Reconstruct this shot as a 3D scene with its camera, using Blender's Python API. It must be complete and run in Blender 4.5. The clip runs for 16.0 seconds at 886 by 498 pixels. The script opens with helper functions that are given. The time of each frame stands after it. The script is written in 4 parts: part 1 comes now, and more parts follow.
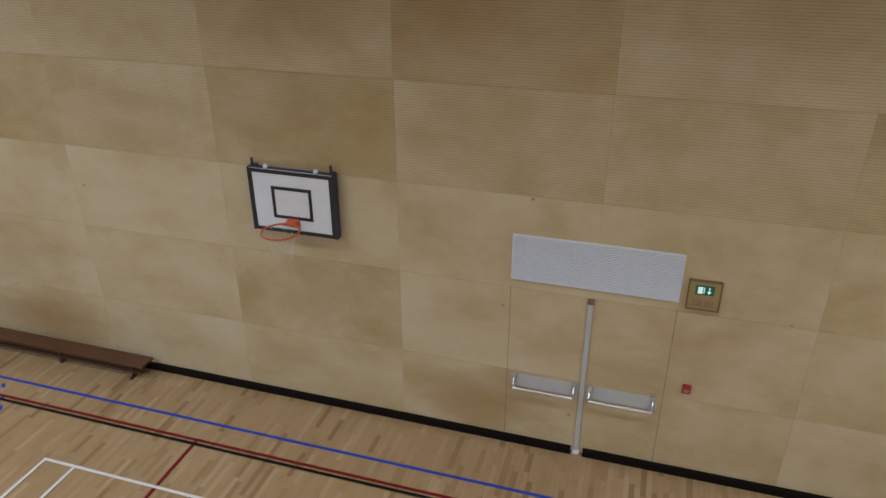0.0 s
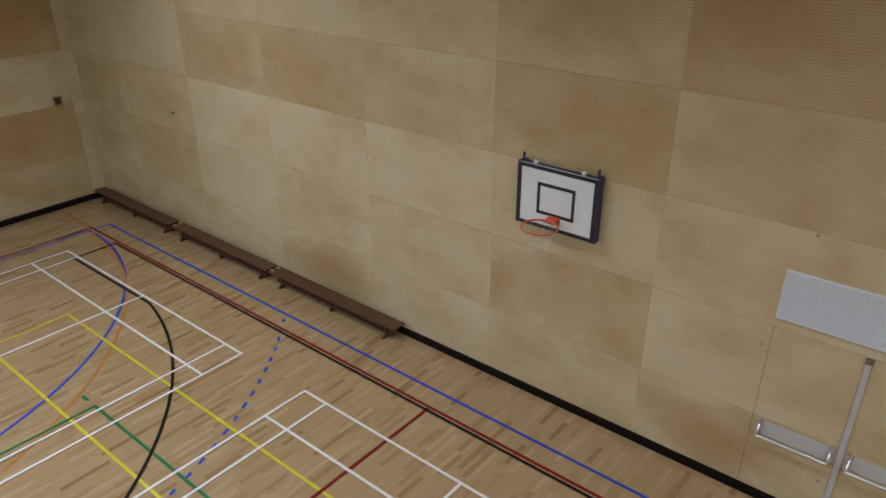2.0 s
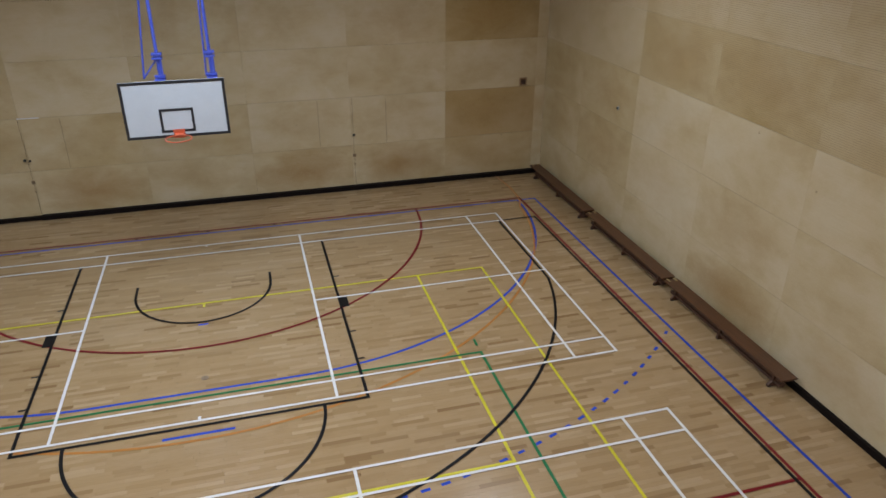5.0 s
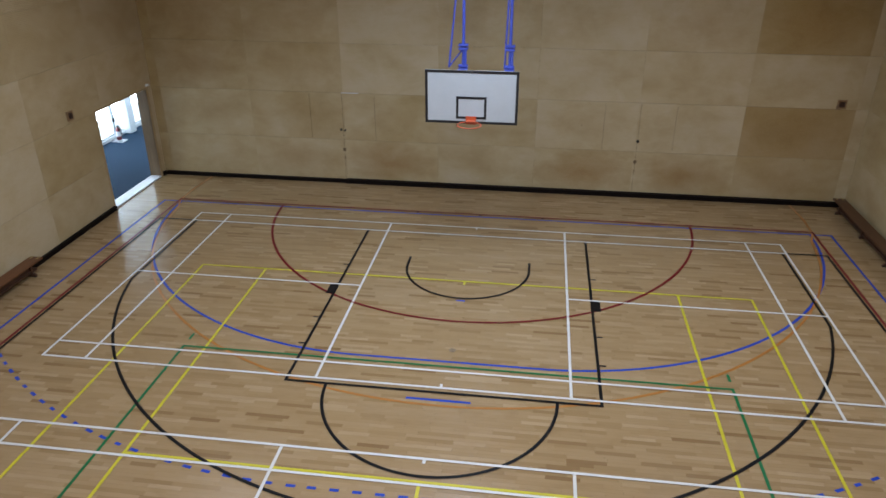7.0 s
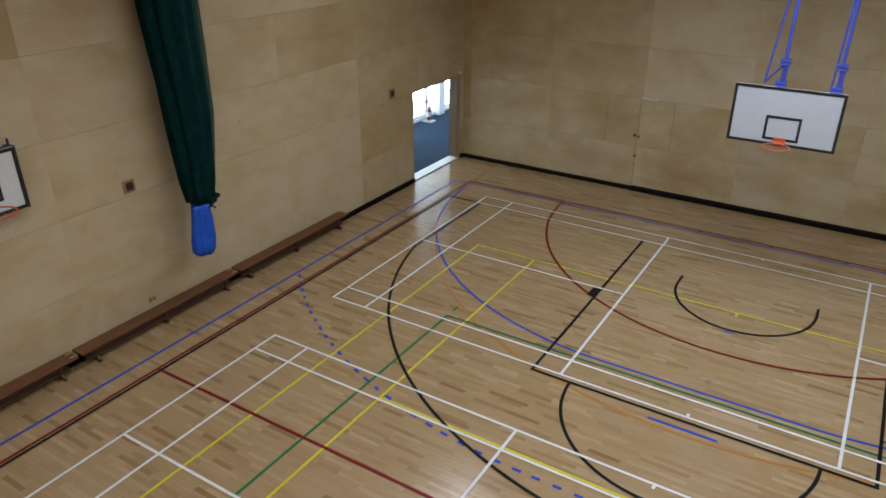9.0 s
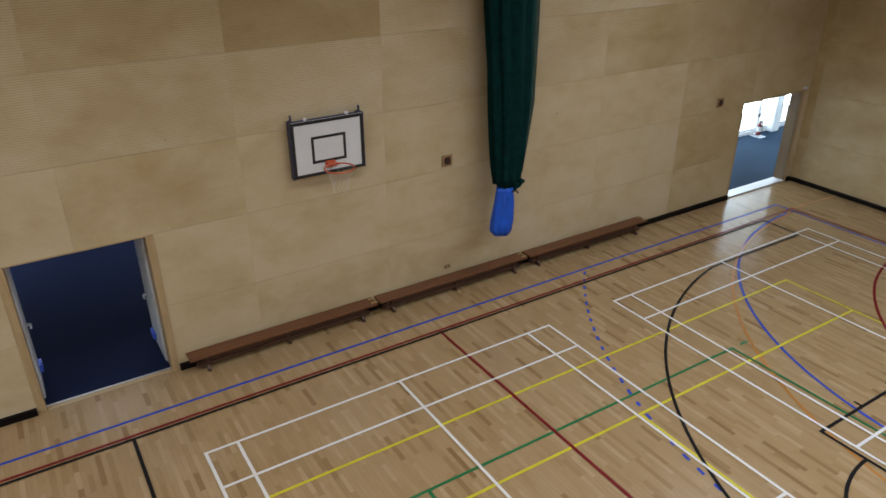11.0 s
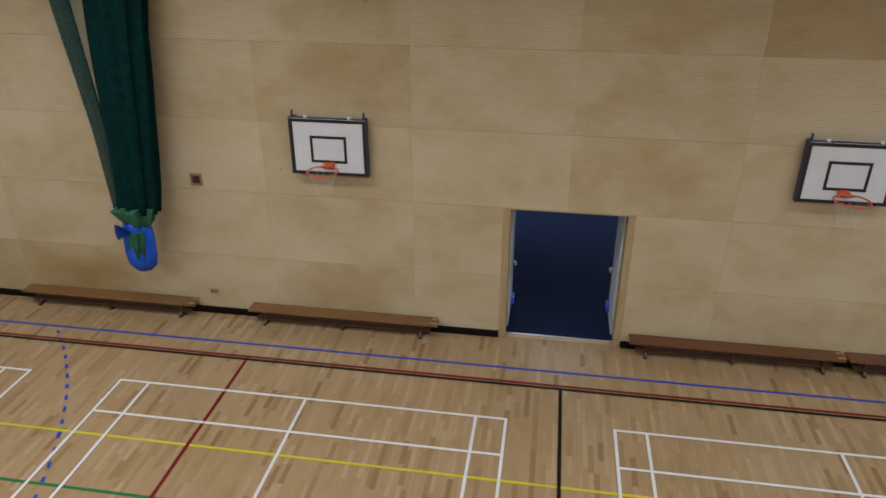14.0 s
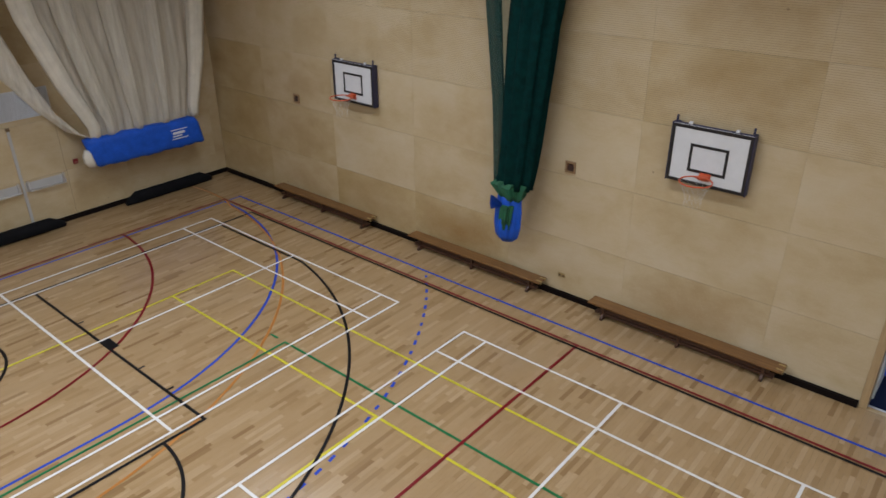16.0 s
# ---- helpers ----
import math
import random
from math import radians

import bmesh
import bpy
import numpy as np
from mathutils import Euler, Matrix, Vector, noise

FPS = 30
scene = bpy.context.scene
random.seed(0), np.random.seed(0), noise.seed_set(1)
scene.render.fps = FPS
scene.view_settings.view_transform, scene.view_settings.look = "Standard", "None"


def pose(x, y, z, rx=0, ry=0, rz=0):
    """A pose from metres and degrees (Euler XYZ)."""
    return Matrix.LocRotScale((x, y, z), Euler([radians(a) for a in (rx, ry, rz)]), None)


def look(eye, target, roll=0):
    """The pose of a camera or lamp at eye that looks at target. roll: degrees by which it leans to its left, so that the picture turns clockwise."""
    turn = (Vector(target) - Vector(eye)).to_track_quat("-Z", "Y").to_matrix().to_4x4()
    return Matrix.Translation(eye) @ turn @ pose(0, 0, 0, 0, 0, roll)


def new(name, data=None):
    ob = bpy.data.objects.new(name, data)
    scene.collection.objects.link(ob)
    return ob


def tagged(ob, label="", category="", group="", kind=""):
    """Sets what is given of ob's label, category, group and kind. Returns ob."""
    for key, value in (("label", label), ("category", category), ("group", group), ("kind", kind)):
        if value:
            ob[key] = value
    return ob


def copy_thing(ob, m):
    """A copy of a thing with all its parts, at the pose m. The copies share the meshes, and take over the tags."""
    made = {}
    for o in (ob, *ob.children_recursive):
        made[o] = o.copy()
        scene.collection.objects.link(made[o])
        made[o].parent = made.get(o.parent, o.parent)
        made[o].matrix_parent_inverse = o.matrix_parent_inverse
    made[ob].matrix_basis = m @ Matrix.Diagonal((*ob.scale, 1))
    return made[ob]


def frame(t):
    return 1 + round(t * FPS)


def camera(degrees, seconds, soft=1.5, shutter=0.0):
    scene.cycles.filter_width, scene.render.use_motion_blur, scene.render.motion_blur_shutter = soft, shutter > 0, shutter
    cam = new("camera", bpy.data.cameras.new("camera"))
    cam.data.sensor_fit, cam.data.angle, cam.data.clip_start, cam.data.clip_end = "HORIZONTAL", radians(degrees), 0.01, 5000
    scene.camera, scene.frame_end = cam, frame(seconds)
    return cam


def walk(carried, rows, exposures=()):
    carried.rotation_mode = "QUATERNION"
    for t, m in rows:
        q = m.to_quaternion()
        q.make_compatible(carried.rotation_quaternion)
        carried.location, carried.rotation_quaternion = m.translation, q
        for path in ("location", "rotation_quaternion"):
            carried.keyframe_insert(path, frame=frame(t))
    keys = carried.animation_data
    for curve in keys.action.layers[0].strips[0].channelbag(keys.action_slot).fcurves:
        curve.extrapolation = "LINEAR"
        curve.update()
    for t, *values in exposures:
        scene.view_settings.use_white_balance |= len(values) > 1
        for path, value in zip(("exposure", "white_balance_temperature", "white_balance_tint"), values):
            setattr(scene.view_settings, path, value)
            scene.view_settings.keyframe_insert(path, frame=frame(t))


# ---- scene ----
cam = camera(63.8, 16.0, soft=1.5, shutter=0.15)
PATH = [
    (0, (1.312, -0.395, 6.763), (3.021, 0.131, 5.867), -0.2),
    (0.5, (1.295, -0.385, 6.762), (2.951, 0.292, 5.868), -0.3),
    (1, (1.278, -0.381, 6.761), (2.86, 0.456, 5.869), -0.3),
    (1.5, (1.258, -0.381, 6.762), (2.749, 0.61, 5.872), -0.2),
    (2, (1.236, -0.381, 6.762), (2.622, 0.757, 5.875), -0.2),
    (2.5, (1.214, -0.378, 6.763), (2.479, 0.893, 5.878), -0.2),
    (3, (1.191, -0.379, 6.765), (2.324, 1.013, 5.883), -0.1),
    (3.5, (1.172, -0.382, 6.77), (2.161, 1.116, 5.888), -0.1),
    (4, (1.16, -0.388, 6.775), (1.995, 1.203, 5.894), -0.1),
    (4.2, (1.16, -0.391, 6.775), (1.926, 1.234, 5.895), 0.0),
    (6.3, (1.216, -0.435, 6.79), (1.235, 1.36, 5.91), -0.1),
    (6.5, (1.222, -0.443, 6.791), (1.165, 1.352, 5.911), -0.1),
    (7, (1.243, -0.466, 6.795), (1.001, 1.314, 5.915), 0.0),
    (7.5, (1.272, -0.496, 6.8), (0.846, 1.249, 5.921), -0.0),
    (8, (1.301, -0.521, 6.802), (0.695, 1.171, 5.924), 0.0),
    (8.5, (1.318, -0.531, 6.802), (0.538, 1.088, 5.924), 0.0),
    (9, (1.33, -0.532, 6.802), (0.382, 0.995, 5.924), 0.1),
    (9.2, (1.334, -0.527, 6.803), (0.318, 0.954, 5.924), 0.0),
    (11.3, (1.39, -0.45, 6.833), (-0.191, 0.393, 5.944), -0.1),
    (11.5, (1.399, -0.445, 6.834), (-0.221, 0.32, 5.945), -0.1),
    (12, (1.426, -0.442, 6.837), (-0.271, 0.132, 5.948), -0.1),
    (12.5, (1.459, -0.439, 6.84), (-0.294, -0.067, 5.951), -0.1),
    (13, (1.489, -0.433, 6.843), (-0.295, -0.274, 5.952), -0.0),
    (13.5, (1.51, -0.422, 6.843), (-0.279, -0.481, 5.951), -0.1),
    (14, (1.523, -0.408, 6.842), (-0.245, -0.687, 5.95), -0.0),
    (14.5, (1.531, -0.393, 6.839), (-0.189, -0.89, 5.948), -0.0),
    (15, (1.54, -0.376, 6.837), (-0.097, -1.102, 5.946), -0.1),
    (15.5, (1.551, -0.356, 6.837), (0.04, -1.316, 5.946), -0.2),
    (16, (1.562, -0.341, 6.837), (0.194, -1.496, 5.947), -0.2),
]
walk(cam, [(t, look(eye, target, roll)) for t, eye, target, roll in PATH],
     [(0.0, -0.05, 6120, 10), (3.5, -0.07, 6280, 10), (7.0, -0.18, 6080, 10), (9.0, -0.28, 6300, 10), (12.0, -0.04, 6420, 10), (14.0, -0.05, 6260, 10), (16.0, 0.02, 6100, 10)])

# ---- world, sun, ceiling lights ----
world = bpy.data.worlds.new("world")
scene.world = world
world.use_nodes = True
wn = world.node_tree.nodes
sky = wn.new("ShaderNodeTexSky")
sky.sky_type, sky.sun_disc = "NISHITA", False
sky.sun_elevation, sky.sun_rotation = radians(40), radians(250)
wn["Background"].inputs["Strength"].default_value = 0.12
world.node_tree.links.new(sky.outputs["Color"], wn["Background"].inputs["Color"])
sun = new("sun", bpy.data.lights.new("sun", "SUN"))
sun.data.energy, sun.data.angle, sun.data.color = 1.2, radians(12), (1.0, 0.97, 0.92)
sun.matrix_world = look((-30, 10, 30), (0, 10, 0))

LAMP_COLOUR = (0.92, 0.96, 1.02)
COOL_COLOUR = (0.78, 0.96, 1.20)    # bluer light for one unseen lamp over the north key, added to grey the floor
LAMP_X = (-5.6, 0.0, 5.6)
LAMP_POWER = dict(zip(LAMP_X, (122.0, 205.0, 104.0)))
LAMP_Y = (-10.8, -5.5, 0.0, 5.5, 10.6)
LAMP_SHARE = dict(zip(LAMP_Y, (1.2, 1.08, 0.76, 0.92, 1.36)))
# brightness trims on unseen lamps, set by eye to match the hall's tones
LAMP_TRIM = {(-5.6, 5.5): 0.72, (-5.6, 0.0): 0.85, (5.6, 0.0): 0.8, (5.6, 5.5): 0.85, (5.6, 10.6): 1.25, (0.0, 10.6): 1.08, (-5.6, 10.6): 0.75}
CEIL = 7.7
for lx in LAMP_X:
    for ly in LAMP_Y:
        lamp = new("ceiling_lamp", bpy.data.lights.new("ceiling_lamp", "AREA"))
        lamp.data.shape, lamp.data.size, lamp.data.size_y = "RECTANGLE", 0.7, 3.2
        lamp.data.spread = radians(158)
        lamp.data.energy, lamp.data.color = LAMP_POWER[lx] * LAMP_SHARE[ly] * LAMP_TRIM.get((lx, ly), 1.0), COOL_COLOUR if (lx, ly) == (0.0, 10.6) else LAMP_COLOUR
        lamp.matrix_world = pose(lx, ly, CEIL - 0.13)
# unseen fill lights added to brighten the foyer carpet; the last feeds the floor's sheen
FOYER_FILL_LAMPS = ((-14.7, -1.6, 75.0), (-14.7, 2.5, 75.0), (-14.4, 8.0, 60.0), (-11.9, 0.1, 4.0))
for lx, ly, power in FOYER_FILL_LAMPS:
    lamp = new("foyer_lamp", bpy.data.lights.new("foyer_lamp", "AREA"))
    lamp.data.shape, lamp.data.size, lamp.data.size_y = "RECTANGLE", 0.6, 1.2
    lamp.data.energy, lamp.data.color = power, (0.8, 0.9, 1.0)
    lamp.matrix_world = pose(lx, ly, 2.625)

# ---- materials ----
def base(name, rough=0.5, metal=0.0, colour=(0.5, 0.5, 0.5), spec=0.5):
    m = bpy.data.materials.new(name)
    m.use_nodes = True
    n = m.node_tree.nodes
    b = n["Principled BSDF"]
    b.inputs["Roughness"].default_value = rough
    b.inputs["Metallic"].default_value = metal
    b.inputs["Base Color"].default_value = (*colour, 1)
    b.inputs["Specular IOR Level"].default_value = spec
    return m, n, m.node_tree.links, b


def math_node(n, l, op, a, b=None, clamp=False):
    k = n.new("ShaderNodeMath")
    k.operation, k.use_clamp = op, clamp
    for i, v in enumerate((a, b)):
        if v is None:
            continue
        if isinstance(v, (int, float)):
            k.inputs[i].default_value = v
        else:
            l.new(v, k.inputs[i])
    return k.outputs[0]


def mix_node(n, l, f, a, b, blend="MIX"):
    k = n.new("ShaderNodeMix")
    k.data_type, k.blend_type = "RGBA", blend
    for i, v in ((0, f), (6, a), (7, b)):
        if isinstance(v, (int, float)):
            k.inputs[i].default_value = v
        elif isinstance(v, tuple):
            k.inputs[i].default_value = (*v, 1)
        else:
            l.new(v, k.inputs[i])
    return k.outputs[2]


def noise_node(n, l, vec, scale, detail=4.0, rough=0.55, distort=0.0):
    k = n.new("ShaderNodeTexNoise")
    k.inputs["Scale"].default_value, k.inputs["Detail"].default_value = scale, detail
    k.inputs["Roughness"].default_value, k.inputs["Distortion"].default_value = rough, distort
    if vec is not None:
        l.new(vec, k.inputs["Vector"])
    return k.outputs["Fac"]


def scaled(n, l, vec, sx, sy, sz):
    k = n.new("ShaderNodeMapping")
    k.inputs["Scale"].default_value = (sx, sy, sz)
    l.new(vec, k.inputs["Vector"])
    return k.outputs[0]


def ramp_node(n, l, f, stops):
    k = n.new("ShaderNodeValToRGB")
    e = k.color_ramp.elements
    while len(e) < len(stops):
        e.new(0.5)
    for el, (p, c) in zip(e, stops):
        el.position, el.color = p, (*c, 1)
    l.new(f, k.inputs[0])
    return k.outputs[0]


def bump_node(n, l, b, height, strength, dist=0.01):
    k = n.new("ShaderNodeBump")
    k.inputs["Strength"].default_value, k.inputs["Distance"].default_value = strength, dist
    l.new(height, k.inputs["Height"])
    l.new(k.outputs[0], b.inputs["Normal"])


def plain(name, colour, rough=0.5, metal=0.0, vary=0.12, scale=6.0, bump=0.08, spec=0.5):
    """A painted or moulded surface with slight mottling, scuffs and relief."""
    m, n, l, b = base(name, rough, metal, colour, spec)
    vec = n.new("ShaderNodeTexCoord").outputs["Object"]
    f = noise_node(n, l, vec, scale, 5)
    g = noise_node(n, l, vec, scale * 9, 3)
    mixed = math_node(n, l, "ADD", math_node(n, l, "MULTIPLY", f, 0.7), math_node(n, l, "MULTIPLY", g, 0.3))
    lo = tuple(c * (1 - vary) for c in colour)
    hi = tuple(min(1, c * (1 + vary)) for c in colour)
    l.new(ramp_node(n, l, mixed, [(0.3, lo), (0.7, hi)]), b.inputs["Base Color"])
    r = math_node(n, l, "ADD", math_node(n, l, "MULTIPLY", g, 0.2), rough - 0.1, True)
    l.new(r, b.inputs["Roughness"])
    bump_node(n, l, b, g, bump, 0.004)
    return m


def plywood(name, slots=False):
    """Birch plywood lining: veneer figure, panel to panel tint (object colour: tint, blotch, russet), slots 32 mm apart."""
    m, n, l, b = base(name, 0.42)
    info = n.new("ShaderNodeObjectInfo")
    obj = n.new("ShaderNodeTexCoord").outputs["Object"]
    add = n.new("ShaderNodeVectorMath")
    add.operation = "ADD"
    l.new(obj, add.inputs[0])
    l.new(math_node(n, l, "MULTIPLY", info.outputs["Random"], 60.0), add.inputs[1])
    vec = add.outputs[0]
    sep = n.new("ShaderNodeSeparateColor")
    l.new(info.outputs["Color"], sep.inputs[0])
    tint, blotch, russet = sep.outputs[0], sep.outputs[1], sep.outputs[2]
    grain = noise_node(n, l, scaled(n, l, vec, 0.7, 1, 30), 3.0, 6, 0.6, 0.1)
    cloud = noise_node(n, l, scaled(n, l, vec, 0.7, 1, 1.1), 1.5, 6, 0.62, 0.25)
    fine = noise_node(n, l, vec, 42.0, 3)
    drift = noise_node(n, l, scaled(n, l, vec, 0.7, 1, 0.8), 0.9, 5, 0.6, 0.25)
    pale = ramp_node(n, l, cloud, [(0.28, (0.432, 0.330, 0.184)), (0.5, (0.486, 0.388, 0.242)), (0.74, (0.524, 0.438, 0.302))])
    dark = ramp_node(n, l, cloud, [(0.30, (0.268, 0.172, 0.050)), (0.5, (0.338, 0.232, 0.082)), (0.72, (0.402, 0.295, 0.130))])
    share = math_node(n, l, "ADD", tint, math_node(n, l, "MULTIPLY", math_node(n, l, "SUBTRACT", drift, 0.5), 1.25), True)
    c = mix_node(n, l, share, pale, dark)
    c = mix_node(n, l, math_node(n, l, "MULTIPLY", math_node(n, l, "SUBTRACT", grain, 0.47, True), 0.45, True), c, (0.29, 0.205, 0.10))
    c = mix_node(n, l, math_node(n, l, "MULTIPLY", russet, math_node(n, l, "ADD", cloud, 0.3), True), c, (0.275, 0.142, 0.052))
    # brown figure in the middle of a sheet
    sq = n.new("ShaderNodeVectorMath")
    sq.operation = "LENGTH"
    l.new(scaled(n, l, obj, 0.76, 0, 1.6), sq.inputs[0])
    r = math_node(n, l, "ADD", sq.outputs["Value"], math_node(n, l, "MULTIPLY", math_node(n, l, "SUBTRACT", cloud, 0.5), 0.9))
    spot = math_node(n, l, "MULTIPLY", math_node(n, l, "SUBTRACT", 1.0, r, True), blotch, True)
    c = mix_node(n, l, spot, c, (0.262, 0.146, 0.044))
    # pin knots
    vor = n.new("ShaderNodeTexVoronoi")
    vor.inputs["Scale"].default_value = 1.1
    l.new(vec, vor.inputs["Vector"])
    knot = math_node(n, l, "LESS_THAN", vor.outputs["Distance"], 0.022)
    c = mix_node(n, l, math_node(n, l, "MULTIPLY", knot, 0.55), c, (0.12, 0.07, 0.03))
    c = mix_node(n, l, math_node(n, l, "MULTIPLY", math_node(n, l, "SUBTRACT", fine, 0.5, True), 0.5), c, (0.62, 0.52, 0.36))
    height = math_node(n, l, "MULTIPLY", grain, 0.15)
    if slots:
        xyz = n.new("ShaderNodeSeparateXYZ")
        l.new(obj, xyz.inputs[0])
        saw = math_node(n, l, "FRACT", math_node(n, l, "DIVIDE", math_node(n, l, "ADD", xyz.outputs["Z"], 10.0), 0.032))
        slot = math_node(n, l, "LESS_THAN", saw, 0.14)
        # dark line puts the shade inside each groove into the colour
        c = mix_node(n, l, math_node(n, l, "MULTIPLY", slot, 0.5), c, (0.12, 0.08, 0.04))
        height = math_node(n, l, "SUBTRACT", height, slot)
    l.new(c, b.inputs["Base Color"])
    l.new(math_node(n, l, "ADD", math_node(n, l, "MULTIPLY", cloud, 0.25), 0.33), b.inputs["Roughness"])
    bump_node(n, l, b, height, 0.15, 0.003)
    return m


def strip_floor(name, island):
    """Lacquered oak strips, one tone a strip."""
    m, n, l, b = base(name, 0.3, spec=0.6)
    if island:
        rnd = n.new("ShaderNodeNewGeometry").outputs["Random Per Island"]
    else:
        rnd = n.new("ShaderNodeObjectInfo").outputs["Random"]
    geo = n.new("ShaderNodeNewGeometry").outputs["Position"]
    add = n.new("ShaderNodeVectorMath")
    add.operation = "ADD"
    l.new(geo, add.inputs[0])
    l.new(math_node(n, l, "MULTIPLY", rnd, 37.0), add.inputs[1])
    grain = noise_node(n, l, scaled(n, l, add.outputs[0], 1.6, 45, 1), 3.0, 5, 0.6, 0.2)
    worn = noise_node(n, l, scaled(n, l, geo, 0.35, 0.6, 1), 1.0, 5, 0.6)
    patch = noise_node(n, l, scaled(n, l, geo, 0.9, 2.6, 1), 1.6, 5, 0.65, 0.4)
    c = ramp_node(n, l, rnd, [(0.0, (0.198, 0.117, 0.049)), (0.07, (0.258, 0.164, 0.075)), (0.22, (0.292, 0.191, 0.093)), (0.82, (0.312, 0.208, 0.105)), (1.0, (0.360, 0.250, 0.137))])
    c = mix_node(n, l, math_node(n, l, "MULTIPLY", math_node(n, l, "SUBTRACT", grain, 0.47, True), 0.8, True), c, (0.20, 0.113, 0.050))
    c = mix_node(n, l, math_node(n, l, "MULTIPLY", math_node(n, l, "SUBTRACT", patch, 0.48, True), 1.9, True), c, (0.235, 0.146, 0.066))
    c = mix_node(n, l, math_node(n, l, "MULTIPLY", math_node(n, l, "SUBTRACT", worn, 0.5, True), 0.7), c, (0.385, 0.295, 0.20))
    l.new(c, b.inputs["Base Color"])
    l.new(math_node(n, l, "ADD", math_node(n, l, "MULTIPLY", worn, 0.16), 0.14), b.inputs["Roughness"])
    bump_node(n, l, b, grain, 0.06, 0.002)
    return m


def net(name, colour, open_share, weave):
    """Fine netting: denser and thinner bands along its weave, the holes too small to see singly."""
    m, n, l, b = base(name, 0.85, 0, colour, 0.2)
    obj = n.new("ShaderNodeTexCoord").outputs["Object"]
    vary = noise_node(n, l, scaled(n, l, obj, 9, 9, 0.7), 1.2, 5, 0.6)
    fine = noise_node(n, l, obj, weave, 2)
    l.new(mix_node(n, l, vary, tuple(v * 0.85 for v in colour), tuple(min(1, v * 1.12) for v in colour)), b.inputs["Base Color"])
    thick = math_node(n, l, "ADD", math_node(n, l, "MULTIPLY", math_node(n, l, "SUBTRACT", vary, 0.5), 0.34), math_node(n, l, "MULTIPLY", math_node(n, l, "SUBTRACT", fine, 0.5), 0.2))
    l.new(math_node(n, l, "ADD", thick, 1 - open_share, True), b.inputs["Alpha"])
    return m


def glow(name, colour, strength):
    m, n, l, b = base(name, 0.6, 0, tuple(0.6 * c for c in colour))
    b.inputs["Emission Color"].default_value = (*colour, 1)
    b.inputs["Emission Strength"].default_value = strength
    return m


def timber(name, light, dark, rough=0.4, along="X"):
    m, n, l, b = base(name, rough, spec=0.35)
    obj = n.new("ShaderNodeTexCoord").outputs["Object"]
    info = n.new("ShaderNodeObjectInfo").outputs["Random"]
    add = n.new("ShaderNodeVectorMath")
    add.operation = "ADD"
    l.new(obj, add.inputs[0])
    l.new(math_node(n, l, "MULTIPLY", info, 31.0), add.inputs[1])
    s = {"X": (0.8, 22, 22), "Y": (22, 0.8, 22), "Z": (22, 22, 0.8)}[along]
    g = noise_node(n, l, scaled(n, l, add.outputs[0], *s), 2.0, 6, 0.6, 0.4)
    w = noise_node(n, l, add.outputs[0], 3.0, 4)
    c = ramp_node(n, l, g, [(0.3, dark), (0.7, light)])
    c = mix_node(n, l, math_node(n, l, "MULTIPLY", math_node(n, l, "SUBTRACT", w, 0.5, True), 0.9), c, tuple(v * 0.45 for v in dark))
    l.new(c, b.inputs["Base Color"])
    bump_node(n, l, b, g, 0.15, 0.003)
    return m


def carpet(name, colour):
    m, n, l, b = base(name, 0.95, 0, colour, 0.1)
    obj = n.new("ShaderNodeTexCoord").outputs["Object"]
    f = noise_node(n, l, obj, 260.0, 2)
    w = noise_node(n, l, obj, 0.8, 4)
    c = ramp_node(n, l, f, [(0.3, tuple(v * 0.55 for v in colour)), (0.7, tuple(v * 1.4 for v in colour))])
    c = mix_node(n, l, math_node(n, l, "MULTIPLY", w, 0.3), c, tuple(v * 1.7 for v in colour))
    l.new(c, b.inputs["Base Color"])
    bump_node(n, l, b, f, 0.5, 0.005)
    return m


PLY, PLY_SLOT = plywood("birch_plywood"), plywood("slotted_plywood", True)
FLOOR_STRIPS, FLOOR_PLANK = strip_floor("oak_strips", True), strip_floor("oak_plank", False)
SUBFLOOR = plain("subfloor", (0.12, 0.08, 0.045), 0.7)
BACKING = plain("backing_board", (0.05, 0.033, 0.018), 0.9)
PLASTER = plain("white_plaster", (0.78, 0.77, 0.74), 0.8, vary=0.04)
STEEL_DECK = plain("ceiling_deck", (0.72, 0.72, 0.70), 0.6, vary=0.05)
SKIRT = plain("black_skirting", (0.006, 0.0036, 0.003), 0.65, vary=0.3, spec=0.1)
WHITE_LINE = plain("white_line_paint", (0.58, 0.555, 0.525), 0.45, vary=0.08, scale=3, spec=0.3)
BLACK_LINE = plain("black_line_paint", (0.007, 0.006, 0.006), 0.5, vary=0.3, scale=3, spec=0.12)
RED_LINE = plain("red_line_paint", (0.135, 0.006, 0.008), 0.5, vary=0.2, scale=3, spec=0.2)
BLUE_LINE = plain("blue_line_paint", (0.013, 0.042, 0.31), 0.5, vary=0.15, scale=3, spec=0.2)
YELLOW_LINE = plain("yellow_line_paint", (0.48, 0.405, 0.02), 0.4, vary=0.12, scale=3, spec=0.3)
GREEN_LINE = plain("green_line_paint", (0.010, 0.115, 0.036), 0.4, vary=0.12, scale=3, spec=0.3)
ORANGE_LINE = plain("orange_line_paint", (0.34, 0.135, 0.025), 0.4, vary=0.12, scale=3, spec=0.3)
BOARD_WHITE = plain("backboard_white", (0.60, 0.60, 0.61), 0.4, vary=0.05, scale=3)
# backboard white made greyer: the match board's shade is in the colour
MATCH_SHADED_WHITE = plain("shaded_backboard_white", (0.47, 0.47, 0.475), 0.5, vary=0.05, scale=3, spec=0.3)
